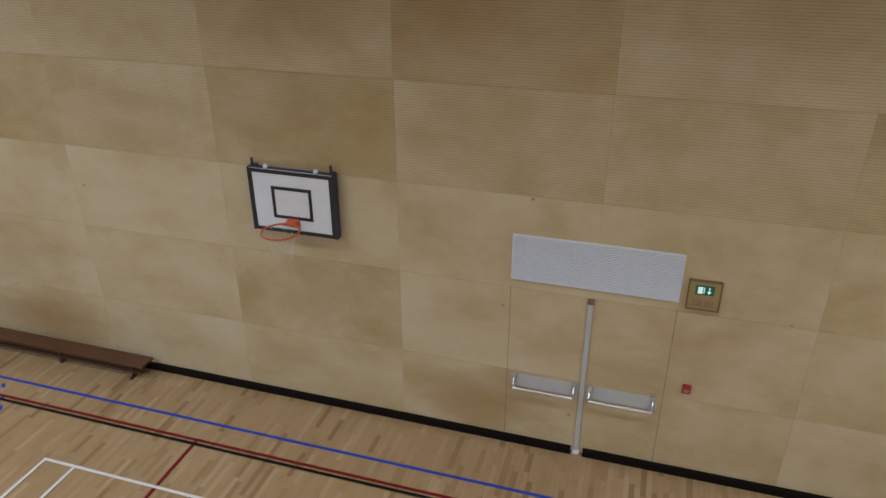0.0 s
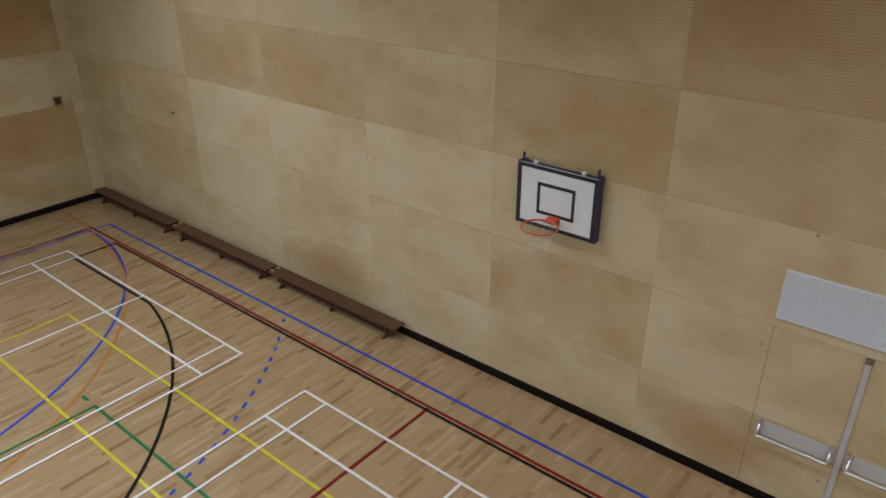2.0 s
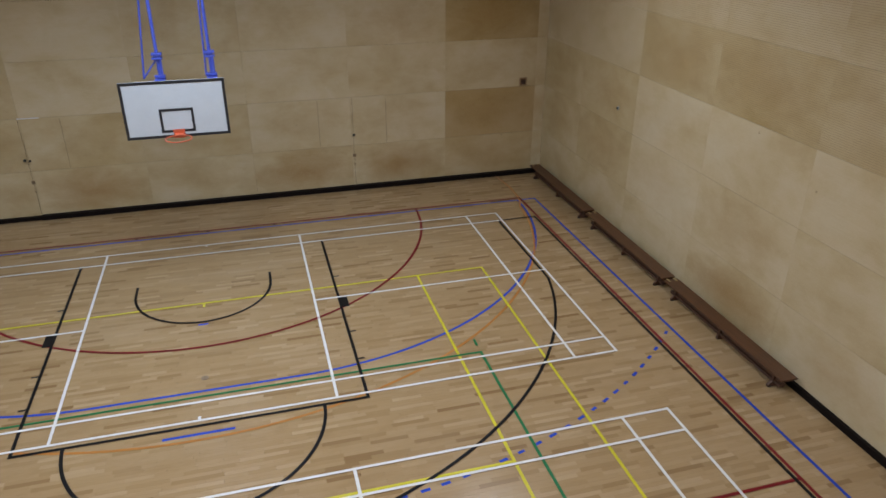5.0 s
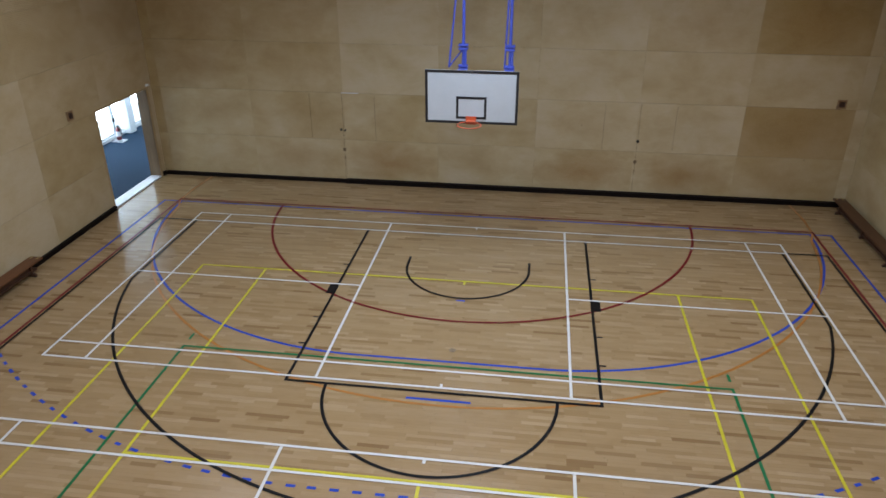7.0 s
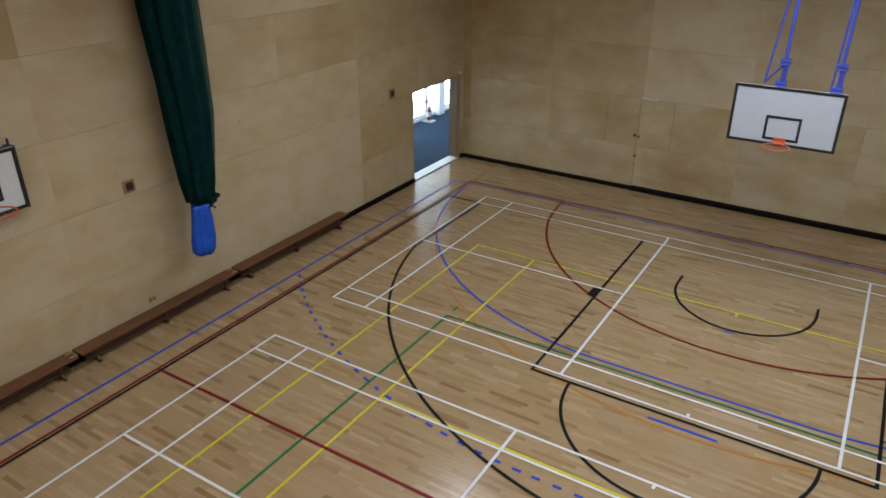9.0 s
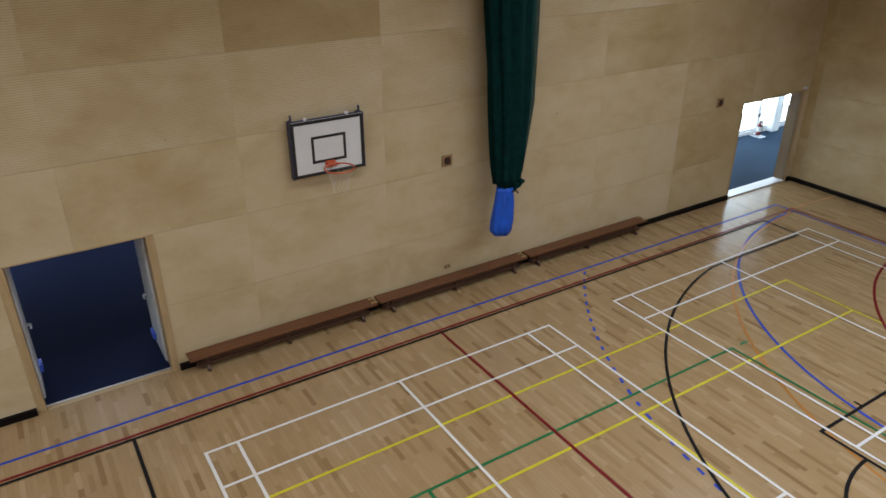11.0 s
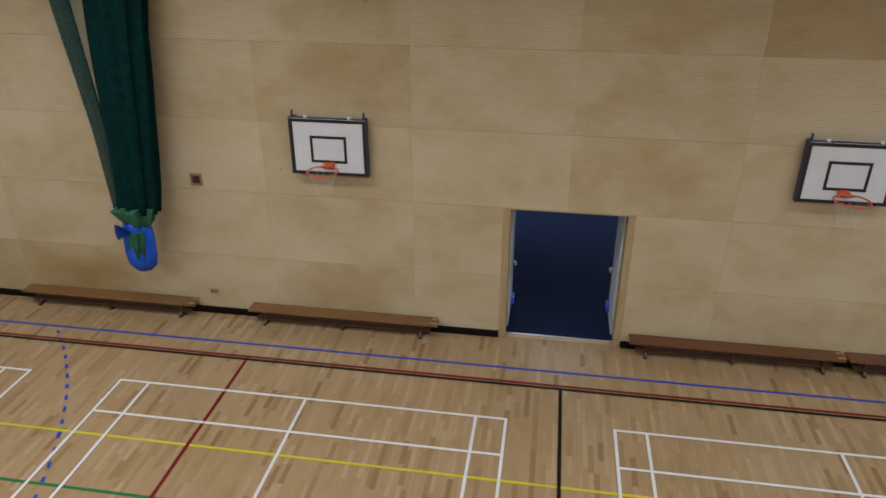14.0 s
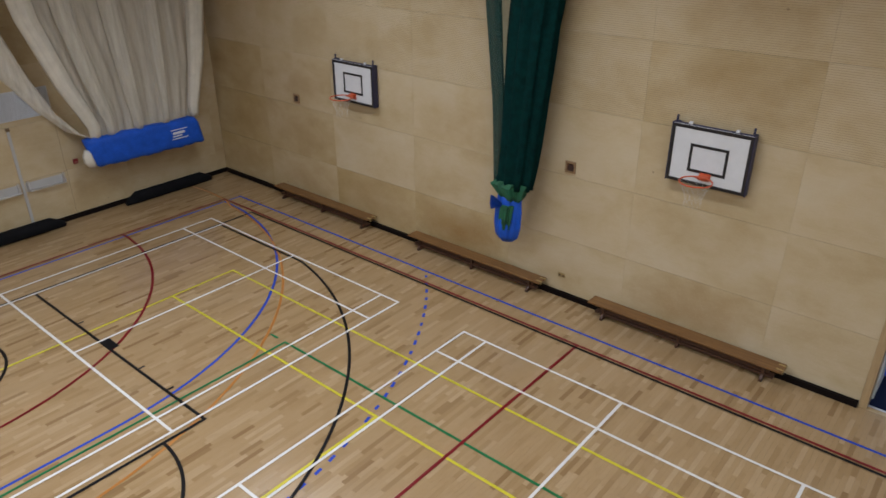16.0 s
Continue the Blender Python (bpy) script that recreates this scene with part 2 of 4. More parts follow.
BOARD_BLACK = plain("backboard_black", (0.012, 0.011, 0.013), 0.45, vary=0.2)
NAVY = plain("navy_paint", (0.018, 0.02, 0.06), 0.45)
BLUE_STEEL = plain("blue_painted_steel", (0.055, 0.075, 0.36), 0.4)
RING_ORANGE = plain("orange_ring_paint", (0.50, 0.085, 0.03), 0.4)
CORD_WHITE = plain("white_cord", (0.56, 0.54, 0.50), 0.8)
BENCH_RED = timber("stained_bench_wood", (0.150, 0.060, 0.024), (0.085, 0.032, 0.013), 0.38, "Y")
# dark red-brown wood, deepened further to hold shade along the east wall
BENCH_SHADED = timber("shaded_dark_bench_wood", (0.098, 0.043, 0.019), (0.056, 0.023, 0.010), 0.4, "Y")
BENCH_TAN = timber("varnished_bench_wood", (0.205, 0.105, 0.036), (0.115, 0.053, 0.018), 0.38, "Y")
DARK_WOOD = timber("dark_base_wood", (0.09, 0.042, 0.022), (0.045, 0.02, 0.012), 0.5, "Y")
FRAME_WOOD = timber("door_frame_wood", (0.42, 0.305, 0.165), (0.32, 0.215, 0.105), 0.4, "Z")
BROWN_WOOD = timber("brown_reveal_wood", (0.20, 0.135, 0.075), (0.12, 0.078, 0.042), 0.5, "Z")
BOX_FRAME = timber("socket_frame_wood", (0.33, 0.215, 0.115), (0.22, 0.13, 0.065), 0.5, "X")
SOCKET_BROWN = plain("dark_brown_socket", (0.035, 0.014, 0.009), 0.6)
BOX_WOOD = timber("socket_box_wood", (0.17, 0.08, 0.035), (0.09, 0.04, 0.018), 0.5, "X")
SILVER = plain("brushed_metal", (0.62, 0.62, 0.62), 0.32, 0.9, vary=0.06)
GREY_PLATE = plain("grey_plate", (0.40, 0.39, 0.375), 0.65, 0.0, vary=0.06)
GREY_DOOR = plain("pale_grey_door", (0.50, 0.52, 0.54), 0.5, vary=0.05)
GRILLE_WHITE = plain("white_slats", (0.62, 0.63, 0.66), 0.45, vary=0.04)
GRILLE_BACK = plain("grille_shadow_box", (0.27, 0.27, 0.28), 0.7)
BRASS = plain("brass_surround", (0.36, 0.27, 0.12), 0.4, 0.5)
SIGN_GREEN = glow("green_sign", (0.01, 0.10, 0.06), 0.3)
SIGN_WHITE = glow("sign_symbol", (0.7, 1.0, 0.9), 0.5)
CALL_RED = plain("red_plastic", (0.24, 0.014, 0.022), 0.4)
CALL_GLASS = plain("pink_break_glass", (0.33, 0.13, 0.12), 0.3)
BLACK_MAT = plain("black_vinyl_mat", (0.006, 0.006, 0.007), 0.85, vary=0.3, spec=0.12)
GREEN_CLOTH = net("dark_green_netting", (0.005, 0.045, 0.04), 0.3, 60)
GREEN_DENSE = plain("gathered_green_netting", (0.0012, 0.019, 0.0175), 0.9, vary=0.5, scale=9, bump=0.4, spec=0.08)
GREEN_TAIL = plain("bright_green_cloth", (0.008, 0.075, 0.032), 0.8, vary=0.4)
WHITE_NET = net("white_netting", (0.64, 0.60, 0.515), 0.44, 60)
WHITE_DENSE = plain("gathered_white_netting", (0.58, 0.54, 0.455), 0.85, vary=0.1, scale=5, bump=0.3)
BLUE_BAG = plain("blue_vinyl_bag", (0.010, 0.074, 0.44), 0.5, vary=0.28, scale=4, bump=0.4, spec=0.3)
BLUE_PLATE = plain("blue_kick_plate", (0.05, 0.10, 0.55), 0.4)
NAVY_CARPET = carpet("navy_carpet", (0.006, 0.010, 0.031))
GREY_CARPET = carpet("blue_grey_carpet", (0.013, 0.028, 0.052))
DAYLIGHT = glow("daylight_distance", (0.72, 0.88, 1.0), 12.0)
EXTINGUISHER = plain("red_enamel", (0.12, 0.012, 0.016), 0.3)
RUBBER = plain("black_rubber", (0.012, 0.012, 0.012), 0.6)
GROUND = plain("paving", (0.30, 0.29, 0.27), 0.9, vary=0.2, scale=0.5)

# ---- mesh helpers ----
def box(bm, x0, x1, y0, y1, z0, z1, bevel=0.0):
    g = bmesh.ops.create_cube(bm, size=1.0, matrix=Matrix.LocRotScale(((x0 + x1) / 2, (y0 + y1) / 2, (z0 + z1) / 2), None, (abs(x1 - x0), abs(y1 - y0), abs(z1 - z0))))
    if bevel:
        edges = list({e for v in g["verts"] for e in v.link_edges})
        bmesh.ops.bevel(bm, geom=edges, offset=bevel, segments=2, affect="EDGES", profile=0.6)


def tube(bm, p, q, r, n=12, r2=None):
    p, q = Vector(p), Vector(q)
    m = Matrix.Translation((p + q) / 2) @ (q - p).to_track_quat("Z", "Y").to_matrix().to_4x4()
    bmesh.ops.create_cone(bm, cap_ends=True, segments=n, radius1=r, radius2=r if r2 is None else r2, depth=(q - p).length, matrix=m)


def pipe(bm, pts, r, n=10):
    for p, q in zip(pts, pts[1:]):
        tube(bm, p, q, r, n)
    for p in pts[1:-1]:
        bmesh.ops.create_uvsphere(bm, u_segments=n, v_segments=6, radius=r, matrix=Matrix.Translation(p))


def ring(bm, c, major, minor, n=40, k=8):
    loops = []
    for i in range(n):
        a = 2 * math.pi * i / n
        row = []
        for j in range(k):
            b = 2 * math.pi * j / k
            d = major + minor * math.cos(b)
            row.append(bm.verts.new((c[0] + d * math.cos(a), c[1] + d * math.sin(a), c[2] + minor * math.sin(b))))
        loops.append(row)
    for i in range(n):
        for j in range(k):
            bm.faces.new((loops[i][j], loops[(i + 1) % n][j], loops[(i + 1) % n][(j + 1) % k], loops[i][(j + 1) % k]))


def loft(bm, rows, closed=True, cap=False):
    """Joins rows of points into a skin."""
    vs = [[bm.verts.new(p) for p in row] for row in rows]
    k = len(vs[0])
    for a, b in zip(vs, vs[1:]):
        for j in range(k if closed else k - 1):
            bm.faces.new((a[j], a[(j + 1) % k], b[(j + 1) % k], b[j]))
    if cap:
        bm.faces.new(vs[0])
        bm.faces.new(vs[-1])


def mesh_of(name, bm, material, smooth=False):
    bmesh.ops.recalc_face_normals(bm, faces=bm.faces)
    me = bpy.data.meshes.new(name)
    bm.to_mesh(me)
    bm.free()
    me.materials.append(material)
    if smooth:
        me.shade_smooth()
    return me


def part(name, bm, material, parent, label="", smooth=False):
    ob = new(name, mesh_of(name, bm, material, smooth))
    ob.parent = parent
    if label:
        tagged(ob, label)
    return ob


def boxes(*rows, bevel=0.0):
    bm = bmesh.new()
    for r in rows:
        box(bm, *r, bevel=bevel)
    return bm


def solid(name, bm, material, label, category, kind="structure", group="", smooth=False):
    return tagged(new(name, mesh_of(name, bm, material, smooth)), label, category, group, kind)


def thing(name, label, category, group="", kind=""):
    return tagged(new(name), label, category, group, kind)


# ---- the hall's shell ----
EAST, WEST, NORTH, SOUTH = 8.87, -8.87, 17.0, -17.0
CORE, THICK = 0.028, 0.25
D1 = (-1.02, 0.92, 2.385)       # double doorway in the west wall: from, to, height
D2 = (14.4, 16.72, 2.40)      # doorway near the north-west corner

floor = solid("floor", boxes((WEST - 0.3, EAST + 0.3, SOUTH - 0.3, NORTH + 0.3, -0.2, -0.012)), SUBFLOOR, "pale oak strip sports floor with painted court lines", "floor")
ceiling = solid("ceiling", boxes((WEST - 0.3, EAST + 0.3, SOUTH - 0.3, NORTH + 0.3, CEIL, CEIL + 0.2)), STEEL_DECK, "plain white metal deck ceiling over the hall", "ceiling")
wall_east = solid("wall_east", boxes((EAST + CORE, EAST + CORE + THICK, SOUTH - 0.28, NORTH + 0.28, -0.1, CEIL)), BACKING, "long hall wall lined with birch plywood sheets", "wall")
wall_north = solid("wall_north", boxes((WEST - CORE, EAST + CORE, NORTH + CORE, NORTH + CORE + THICK, -0.1, CEIL)), BACKING, "end hall wall lined with birch plywood sheets", "wall")
wall_south = solid("wall_south", boxes((WEST - CORE, EAST + CORE, SOUTH - CORE - THICK, SOUTH - CORE, -0.1, CEIL)), BACKING, "end hall wall lined with birch plywood behind white nets", "wall")
wx0, wx1 = WEST - CORE - THICK, WEST - CORE
wall_west = solid("wall_west", boxes(
    (wx0, wx1, SOUTH - 0.28, D1[0], -0.1, CEIL), (wx0, wx1, D1[0], D1[1], D1[2], CEIL), (wx0, wx1, D1[1], D2[0], -0.1, CEIL),
    (wx0, wx1, D2[0], D2[1], D2[2], CEIL), (wx0, wx1, D2[1], NORTH + 0.28, -0.1, CEIL)), BACKING, "long hall wall of plywood sheets with two open doorways", "wall")

# black skirting, butted against doorways
def skirting(label, *rows):
    solid("baseboard", boxes(*rows, bevel=0.003), SKIRT, label, "skirting board")


SK, SD = 0.105, 0.065
skirting("black skirting board under the long plywood wall", (EAST - SD, EAST - 0.001, SOUTH, -0.02, 0, SK), (EAST - SD, EAST - 0.001, 0.14, NORTH, 0, SK))
skirting("black skirting board under the end plywood wall", (WEST + 0.07, -3.74, NORTH - 0.09, NORTH - 0.001, 0.0, SK - 0.015), (-3.73, EAST - 0.07, NORTH - 0.125, NORTH - 0.001, 0, SK + 0.005))
skirting("black skirting board below the white nets", (WEST + 0.07, EAST - 0.07, SOUTH + 0.001, SOUTH + SD, 0, SK))
skirting("black skirting board broken by open doorways", (WEST + 0.001, WEST + SD, SOUTH, D1[0] - 0.06, 0, SK), (WEST + 0.001, WEST + SD, D1[1] + 0.06, D2[0] - 0.02, 0, SK), (WEST + 0.001, WEST + SD, D2[1] + 0.065, NORTH - 0.07, 0, SK))

# ---- court markings ----
def strip(bm, pts, w, z):
    """A painted line of width w along points."""
    prev = None
    n = len(pts)
    for i, (x, y) in enumerate(pts):
        ax, ay = pts[max(0, i - 1)]
        bx, by = pts[min(n - 1, i + 1)]
        d = Vector((bx - ax, by - ay)).normalized() * (w / 2)
        cur = (bm.verts.new((x - d.y, y + d.x, z)), bm.verts.new((x + d.y, y - d.x, z)))
        if prev:
            bm.faces.new((prev[0], prev[1], cur[1], cur[0]))
        prev = cur


def seg(bm, x0, y0, x1, y1, w, z):
    """A straight line, run on by half its width at both ends."""
    d = Vector((x1 - x0, y1 - y0)).normalized() * (w / 2)
    strip(bm, [(x0 - d.x, y0 - d.y), (x1 + d.x, y1 + d.y)], w, z)


def arc(cx, cy, r, a0, a1, n=72):
    return [(cx + r * math.cos(radians(a0 + (a1 - a0) * i / n)), cy + r * math.sin(radians(a0 + (a1 - a0) * i / n))) for i in range(n + 1)]


def marking(name, bm, material, label):
    solid(name, bm, material, label, "court marking", group="painted court lines")


def handball_d(bm, r, y0, cut, w, z, dash=0.0):
    pts = [(-1.5 + r * math.cos(radians(180 + a)), y0 + r * math.sin(radians(180 + a))) for a in range(0, 91)]
    pts += [(1.5 + r * math.cos(radians(270 + a)), y0 + r * math.sin(radians(270 + a))) for a in range(0, 91)]
    pts = [p for p in pts if abs(p[0]) <= cut]
    if not dash:
        strip(bm, pts, w, z)
        return
    run, on, fine = 0.0, [], []
    for (ax, ay), (bx, by) in zip(pts, pts[1:]):
        k = max(1, int(math.hypot(bx - ax, by - ay) / 0.025))
        fine += [(ax + (bx - ax) * i / k, ay + (by - ay) * i / k) for i in range(k)]
    length = sum(math.hypot(q[0] - p[0], q[1] - p[1]) for p, q in zip(fine, fine[1:]))
    dash = length / (2 * round(length / dash / 2) + 1)
    for p, q in zip(fine, fine[1:]):
        if run % (2 * dash) < dash:
            on.append(p)
        elif len(on) > 1:
            strip(bm, on, w, z)
            on = []
        else:
            on = []
        run += math.hypot(q[0] - p[0], q[1] - p[1])
    if len(on) > 1:
        strip(bm, on, w, z)


def flip(bm):
    """The same lines turned half round the hall's middle, in one mesh."""
    g = bmesh.ops.duplicate(bm, geom=bm.verts[:] + bm.edges[:] + bm.faces[:])
    bmesh.ops.rotate(bm, verts=[v for v in g["geom"] if isinstance(v, bmesh.types.BMVert)], cent=(0, 0, 0), matrix=Matrix.Rotation(math.pi, 3, "Z"))
    return bm


Z = {c: 0.0016 + 0.0016 * i for i, c in enumerate(("blue", "orange", "yellow", "green", "red", "black", "white"))}

# handball: blue
bm = bmesh.new()
for sx in (-1, 1):
    seg(bm, sx * 7.955, 0.0252, sx * 7.955, 15.12, 0.05, Z["blue"])
seg(bm, -7.955, 15.12, 7.955, 15.12, 0.05, Z["blue"] + 0.0003)
handball_d(bm, 6.0, 15.12, 7.6, 0.05, Z["blue"] + 0.0006)
handball_d(bm, 9.0, 15.12, 7.955, 0.05, Z["blue"] + 0.0006, 0.15)
seg(bm, -0.47, 8.11, 0.47, 8.11, 0.05, Z["blue"])
seg(bm, -0.06, 11.12, 0.06, 11.12, 0.05, Z["blue"])
marking("handball_lines", flip(bm), BLUE_LINE, "blue painted handball boundary, arcs and dashed arcs on oak")

# orange arc
bm = bmesh.new()
strip(bm, [(7.55, 16.9), (7.62, 16.0)] + [(7.58, 15.2)] + [(x * 1.028, y) for x, y in arc(0, 15.2, 7.22, -4, -176, 90)] + [(-7.58, 15.2), (-7.58, 16.0), (-7.5, 16.9)], 0.045, Z["orange"])
marking("orange_arc_line", flip(bm), ORANGE_LINE, "thin faded orange arc painted on the oak floor")

# tennis: yellow
bm = bmesh.new()
for sx in (-1, 1):
    seg(bm, sx * 5.46, 0.0252, sx * 5.46, 11.88, 0.046, Z["yellow"])
    seg(bm, sx * 4.1, 0.0252, sx * 4.1, 11.88, 0.046, Z["yellow"])
seg(bm, -5.46, 11.88, 5.46, 11.88, 0.046, Z["yellow"] + 0.0003)
seg(bm, -4.1, 6.405, 4.1, 6.405, 0.046, Z["yellow"] + 0.0003)
seg(bm, 0, 0.0252, 0, 6.405, 0.046, Z["yellow"])
seg(bm, 0, 11.76, 0, 11.85, 0.046, Z["yellow"])
marking("tennis_lines", flip(bm), YELLOW_LINE, "yellow painted tennis court lines on oak")

# volleyball: green
bm = bmesh.new()
for sx in (-1, 1):
    seg(bm, sx * 4.48, 0.0252, sx * 4.48, 8.98, 0.046, Z["green"])
    seg(bm, sx * 4.48, 9.2, sx * 4.48, 9.34, 0.046, Z["green"])
seg(bm, -4.48, 8.98, 4.48, 8.98, 0.046, Z["green"] + 0.0003)
seg(bm, -4.48, 3.0, 4.48, 3.0, 0.046, Z["green"] + 0.0003)
marking("volleyball_lines", flip(bm), GREEN_LINE, "green painted volleyball court lines on oak")

# netball: red
bm = bmesh.new()
for sx in (-1, 1):
    seg(bm, sx * 7.59, 0.0252, sx * 7.59, 15.25, 0.05, Z["red"])
seg(bm, -7.59, 15.25, 7.59, 15.25, 0.05, Z["red"] + 0.0003)
seg(bm, -7.55, 5.1, 7.55, 5.1, 0.05, Z["red"] + 0.0003)
strip(bm, arc(0, 15.25, 4.88, -0.5, -179.5), 0.05, Z["red"] + 0.0006)
marking("netball_lines", flip(bm), RED_LINE, "dark red painted netball thirds and goal circles on oak")

# basketball: black
bm = bmesh.new()
K = Z["black"]
for sx in (-1, 1):
    seg(bm, sx * 7.512, 0.0252, sx * 7.512, 14.03, 0.05, K)
    seg(bm, sx * 2.45, 8.29, sx * 2.45, 14.03, 0.05, K + 0.0002)
    seg(bm, sx * 6.6, 11.1, sx * 6.6, 14.03, 0.05, K + 0.0002)
    for y in (12.28, 10.18, 9.33):
        seg(bm, sx * 2.49, y, sx * 2.56, y, 0.04, K + 0.0004)
    strip(bm, [(sx * 2.52, 11.43), (sx * 2.52, 11.05)], 0.17, K + 0.0004)
    seg(bm, sx * 1.25, 12.45, sx * 1.25, 12.80, 0.05, K)
seg(bm, -7.512, 14.03, 7.512, 14.03, 0.05, K + 0.0003)
seg(bm, 0.0252, 0, 7.512, 0, 0.05, K + 0.0003)
seg(bm, -2.45, 8.29, 2.45, 8.29, 0.05, K + 0.0003)
strip(bm, arc(0, 8.29, 1.79, 0, -180), 0.05, K + 0.0001)
strip(bm, arc(0, 12.45, 1.25, 0, -180), 0.05, K + 0.0001)
a3 = math.degrees(math.asin(1.38 / 6.74))
strip(bm, arc(0, 12.46, 6.74, -a3, -180 + a3, 110), 0.05, K + 0.0001)
for x in (-1.5, 0.02, 1.5):
    strip(bm, [(x - 0.03, 15.19), (x + 0.03, 15.19)], 0.05, K)
marking("basketball_lines", flip(bm), BLACK_LINE, "black painted basketball court lines and keys on oak")

# badminton: four white courts side by side
def badminton(y0, y1):
    bm, k, w = bmesh.new(), Z["white"], 0.044
    for y in (y0, y0 + (0.48 if y0 < -2 else 0.44), y1 - (0.48 if 2 < y1 < 8 else 0.44), y1):
        seg(bm, -6.68, y, 6.68, y, w, k)
    ym = (y0 + y1) / 2
    for sx in (-1, 1):
        for x in (6.68, 5.93, 2.0):
            seg(bm, sx * x, y0, sx * x, y1, w, k + 0.0004)
        seg(bm, sx * 2.0, ym, sx * 6.68, ym, w, k)
    for y, d in ((y0, 0.07), (y1, -0.07)):
        seg(bm, 0, y, 0, y + d, w, k + 0.0004)
    marking("badminton_lines", bm, WHITE_LINE, "white painted badminton court lines on oak")


for s in (1, -1):
    badminton(min(s * 8.405, s * 14.465), max(s * 8.405, s * 14.465))
    badminton(min(s * 0.775, s * 6.83), max(s * 0.775, s * 6.83))

# ---- door openings and foyer beyond ----
FX = -15.5
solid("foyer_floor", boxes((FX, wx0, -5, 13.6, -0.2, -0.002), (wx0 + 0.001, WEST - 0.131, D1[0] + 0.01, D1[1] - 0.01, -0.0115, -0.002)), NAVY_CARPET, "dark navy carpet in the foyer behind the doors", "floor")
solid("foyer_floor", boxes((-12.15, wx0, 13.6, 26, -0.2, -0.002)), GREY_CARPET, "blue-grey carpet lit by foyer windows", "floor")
solid("foyer_ceiling", boxes((FX, wx0, -5, 26, 2.75, 2.9)), PLASTER, "plain white foyer ceiling", "ceiling")
solid("foyer_wall", boxes((FX - 0.15, FX, -5, 13.6, 0, 2.75), (FX, wx0, -5.15, -5, 0, 2.75), (FX, -12.15, 13.6, 13.75, 0, 2.75), (-12.15, wx0, 26, 26.15, 0, 2.75), (wx0, wx0 + 0.2, 17.3, 26, 0, 2.75)), PLASTER, "plain white foyer walls", "wall")
solid("ground", boxes((-400, 400, -400, 400, -0.5, -0.4)), GROUND, "pale paving and ground outside the building", "ground")
bm = bmesh.new()
bmesh.ops.create_grid(bm, x_segments=1, y_segments=1, size=0.5, matrix=Matrix.Translation((-14.5, 21, 2.0)) @ Matrix.Rotation(radians(90), 4, "Y") @ Matrix.Diagonal((5.0, 14.0, 1, 1)))
solid("backdrop", bm, DAYLIGHT, "overcast daylight outside the foyer windows", "daylight")


def foyer_window(y, w):
    win = thing("window_1", "white framed full height foyer window", "window", "foyer windows", "structure")
    win.matrix_world = pose(-12.08, y, 0)
    part("window_frame", boxes((-0.04, 0.04, 0, 0.06, 0.1, 2.7), (-0.04, 0.04, w - 0.06, w, 0.1, 2.7), (-0.04, 0.04, 0.06, w - 0.06, 2.62, 2.7), (-0.04, 0.04, 0.06, w - 0.06, 0.1, 0.16), bevel=0.004), GRILLE_WHITE, win)
    part("window_sill", boxes((-0.06, 0.10, 0, w, 0.0, 0.1), bevel=0.006), GRILLE_WHITE, win)
    return win


win = foyer_window(13.9, 2.0)
for i in range(1, 6):
    copy_thing(win, pose(-12.08, 13.9 + 2.0 * i, 0))
for y in (20.35, 22.9):
    solid("foyer_column", boxes((-12.0, -11.78, y, y + 0.34, 0, 2.75), bevel=0.01), GRILLE_WHITE, "white boxed column between foyer windows", "column")

# fire extinguisher on a low white tray
ext = thing("fire_extinguisher", "red fire extinguisher standing on a floor stand", "fire extinguisher")
ext.matrix_world = pose(-11.72, 19.55, 0) @ Matrix.Scale(0.85, 4)
bm = bmesh.new()
tube(bm, (0, 0, 0.06), (0, 0, 0.46), 0.085, 20)
tube(bm, (0, 0, 0.46), (0, 0, 0.53), 0.085, 20, 0.035)
part("cylinder", bm, EXTINGUISHER, ext, smooth=False)
bm = bmesh.new()
tube(bm, (0, 0, 0.2), (0, 0, 0.38), 0.0865, 20)
part("label_band", bm, GREY_DOOR, ext, "pale printed label band")
bm = bmesh.new()
tube(bm, (0, 0, 0.53), (0, 0, 0.57), 0.03)
box(bm, -0.02, 0.12, -0.015, 0.015, 0.57, 0.60)
pipe(bm, [(0.03, 0, 0.56), (0.11, 0.02, 0.5), (0.11, 0.02, 0.25)], 0.014, 8)
part("valve_and_hose", bm, RUBBER, ext)
part("stand_tray", boxes((-0.22, 0.22, -0.17, -0.14, 0.0, 0.03), (-0.22, 0.22, 0.14, 0.17, 0.0, 0.03), (-0.22, -0.19, -0.14, 0.14, 0.0, 0.03), (0.19, 0.22, -0.14, 0.14, 0.0, 0.03), (-0.189, 0.189, -0.02, 0.02, 0.0, 0.07)), GRILLE_WHITE, ext, "white floor tray")
part("id_sign", boxes((-0.10, -0.085, -0.07, 0.07, 0.72, 0.86), (-0.098, -0.088, -0.01, 0.01, 0.06, 0.72)), RUBBER, ext, "small dark sign on a post")


# double doorway: frame, two leaves swung into the foyer
door1 = thing("door_1", "open double doorway with oak frame and pale leaves", "door", "", "structure")
y0, y1, h = D1
part("frame", boxes((WEST - 0.29, WEST + 0.012, y0 - 0.05, y0 + 0.06, 0, h), (WEST - 0.29, WEST + 0.012, y1 - 0.06, y1 + 0.05, 0, h), (WEST - 0.29, WEST + 0.012, y0 - 0.05, y1 + 0.05, h + 0.001, h + 0.022), bevel=0.004), FRAME_WOOD, door1)
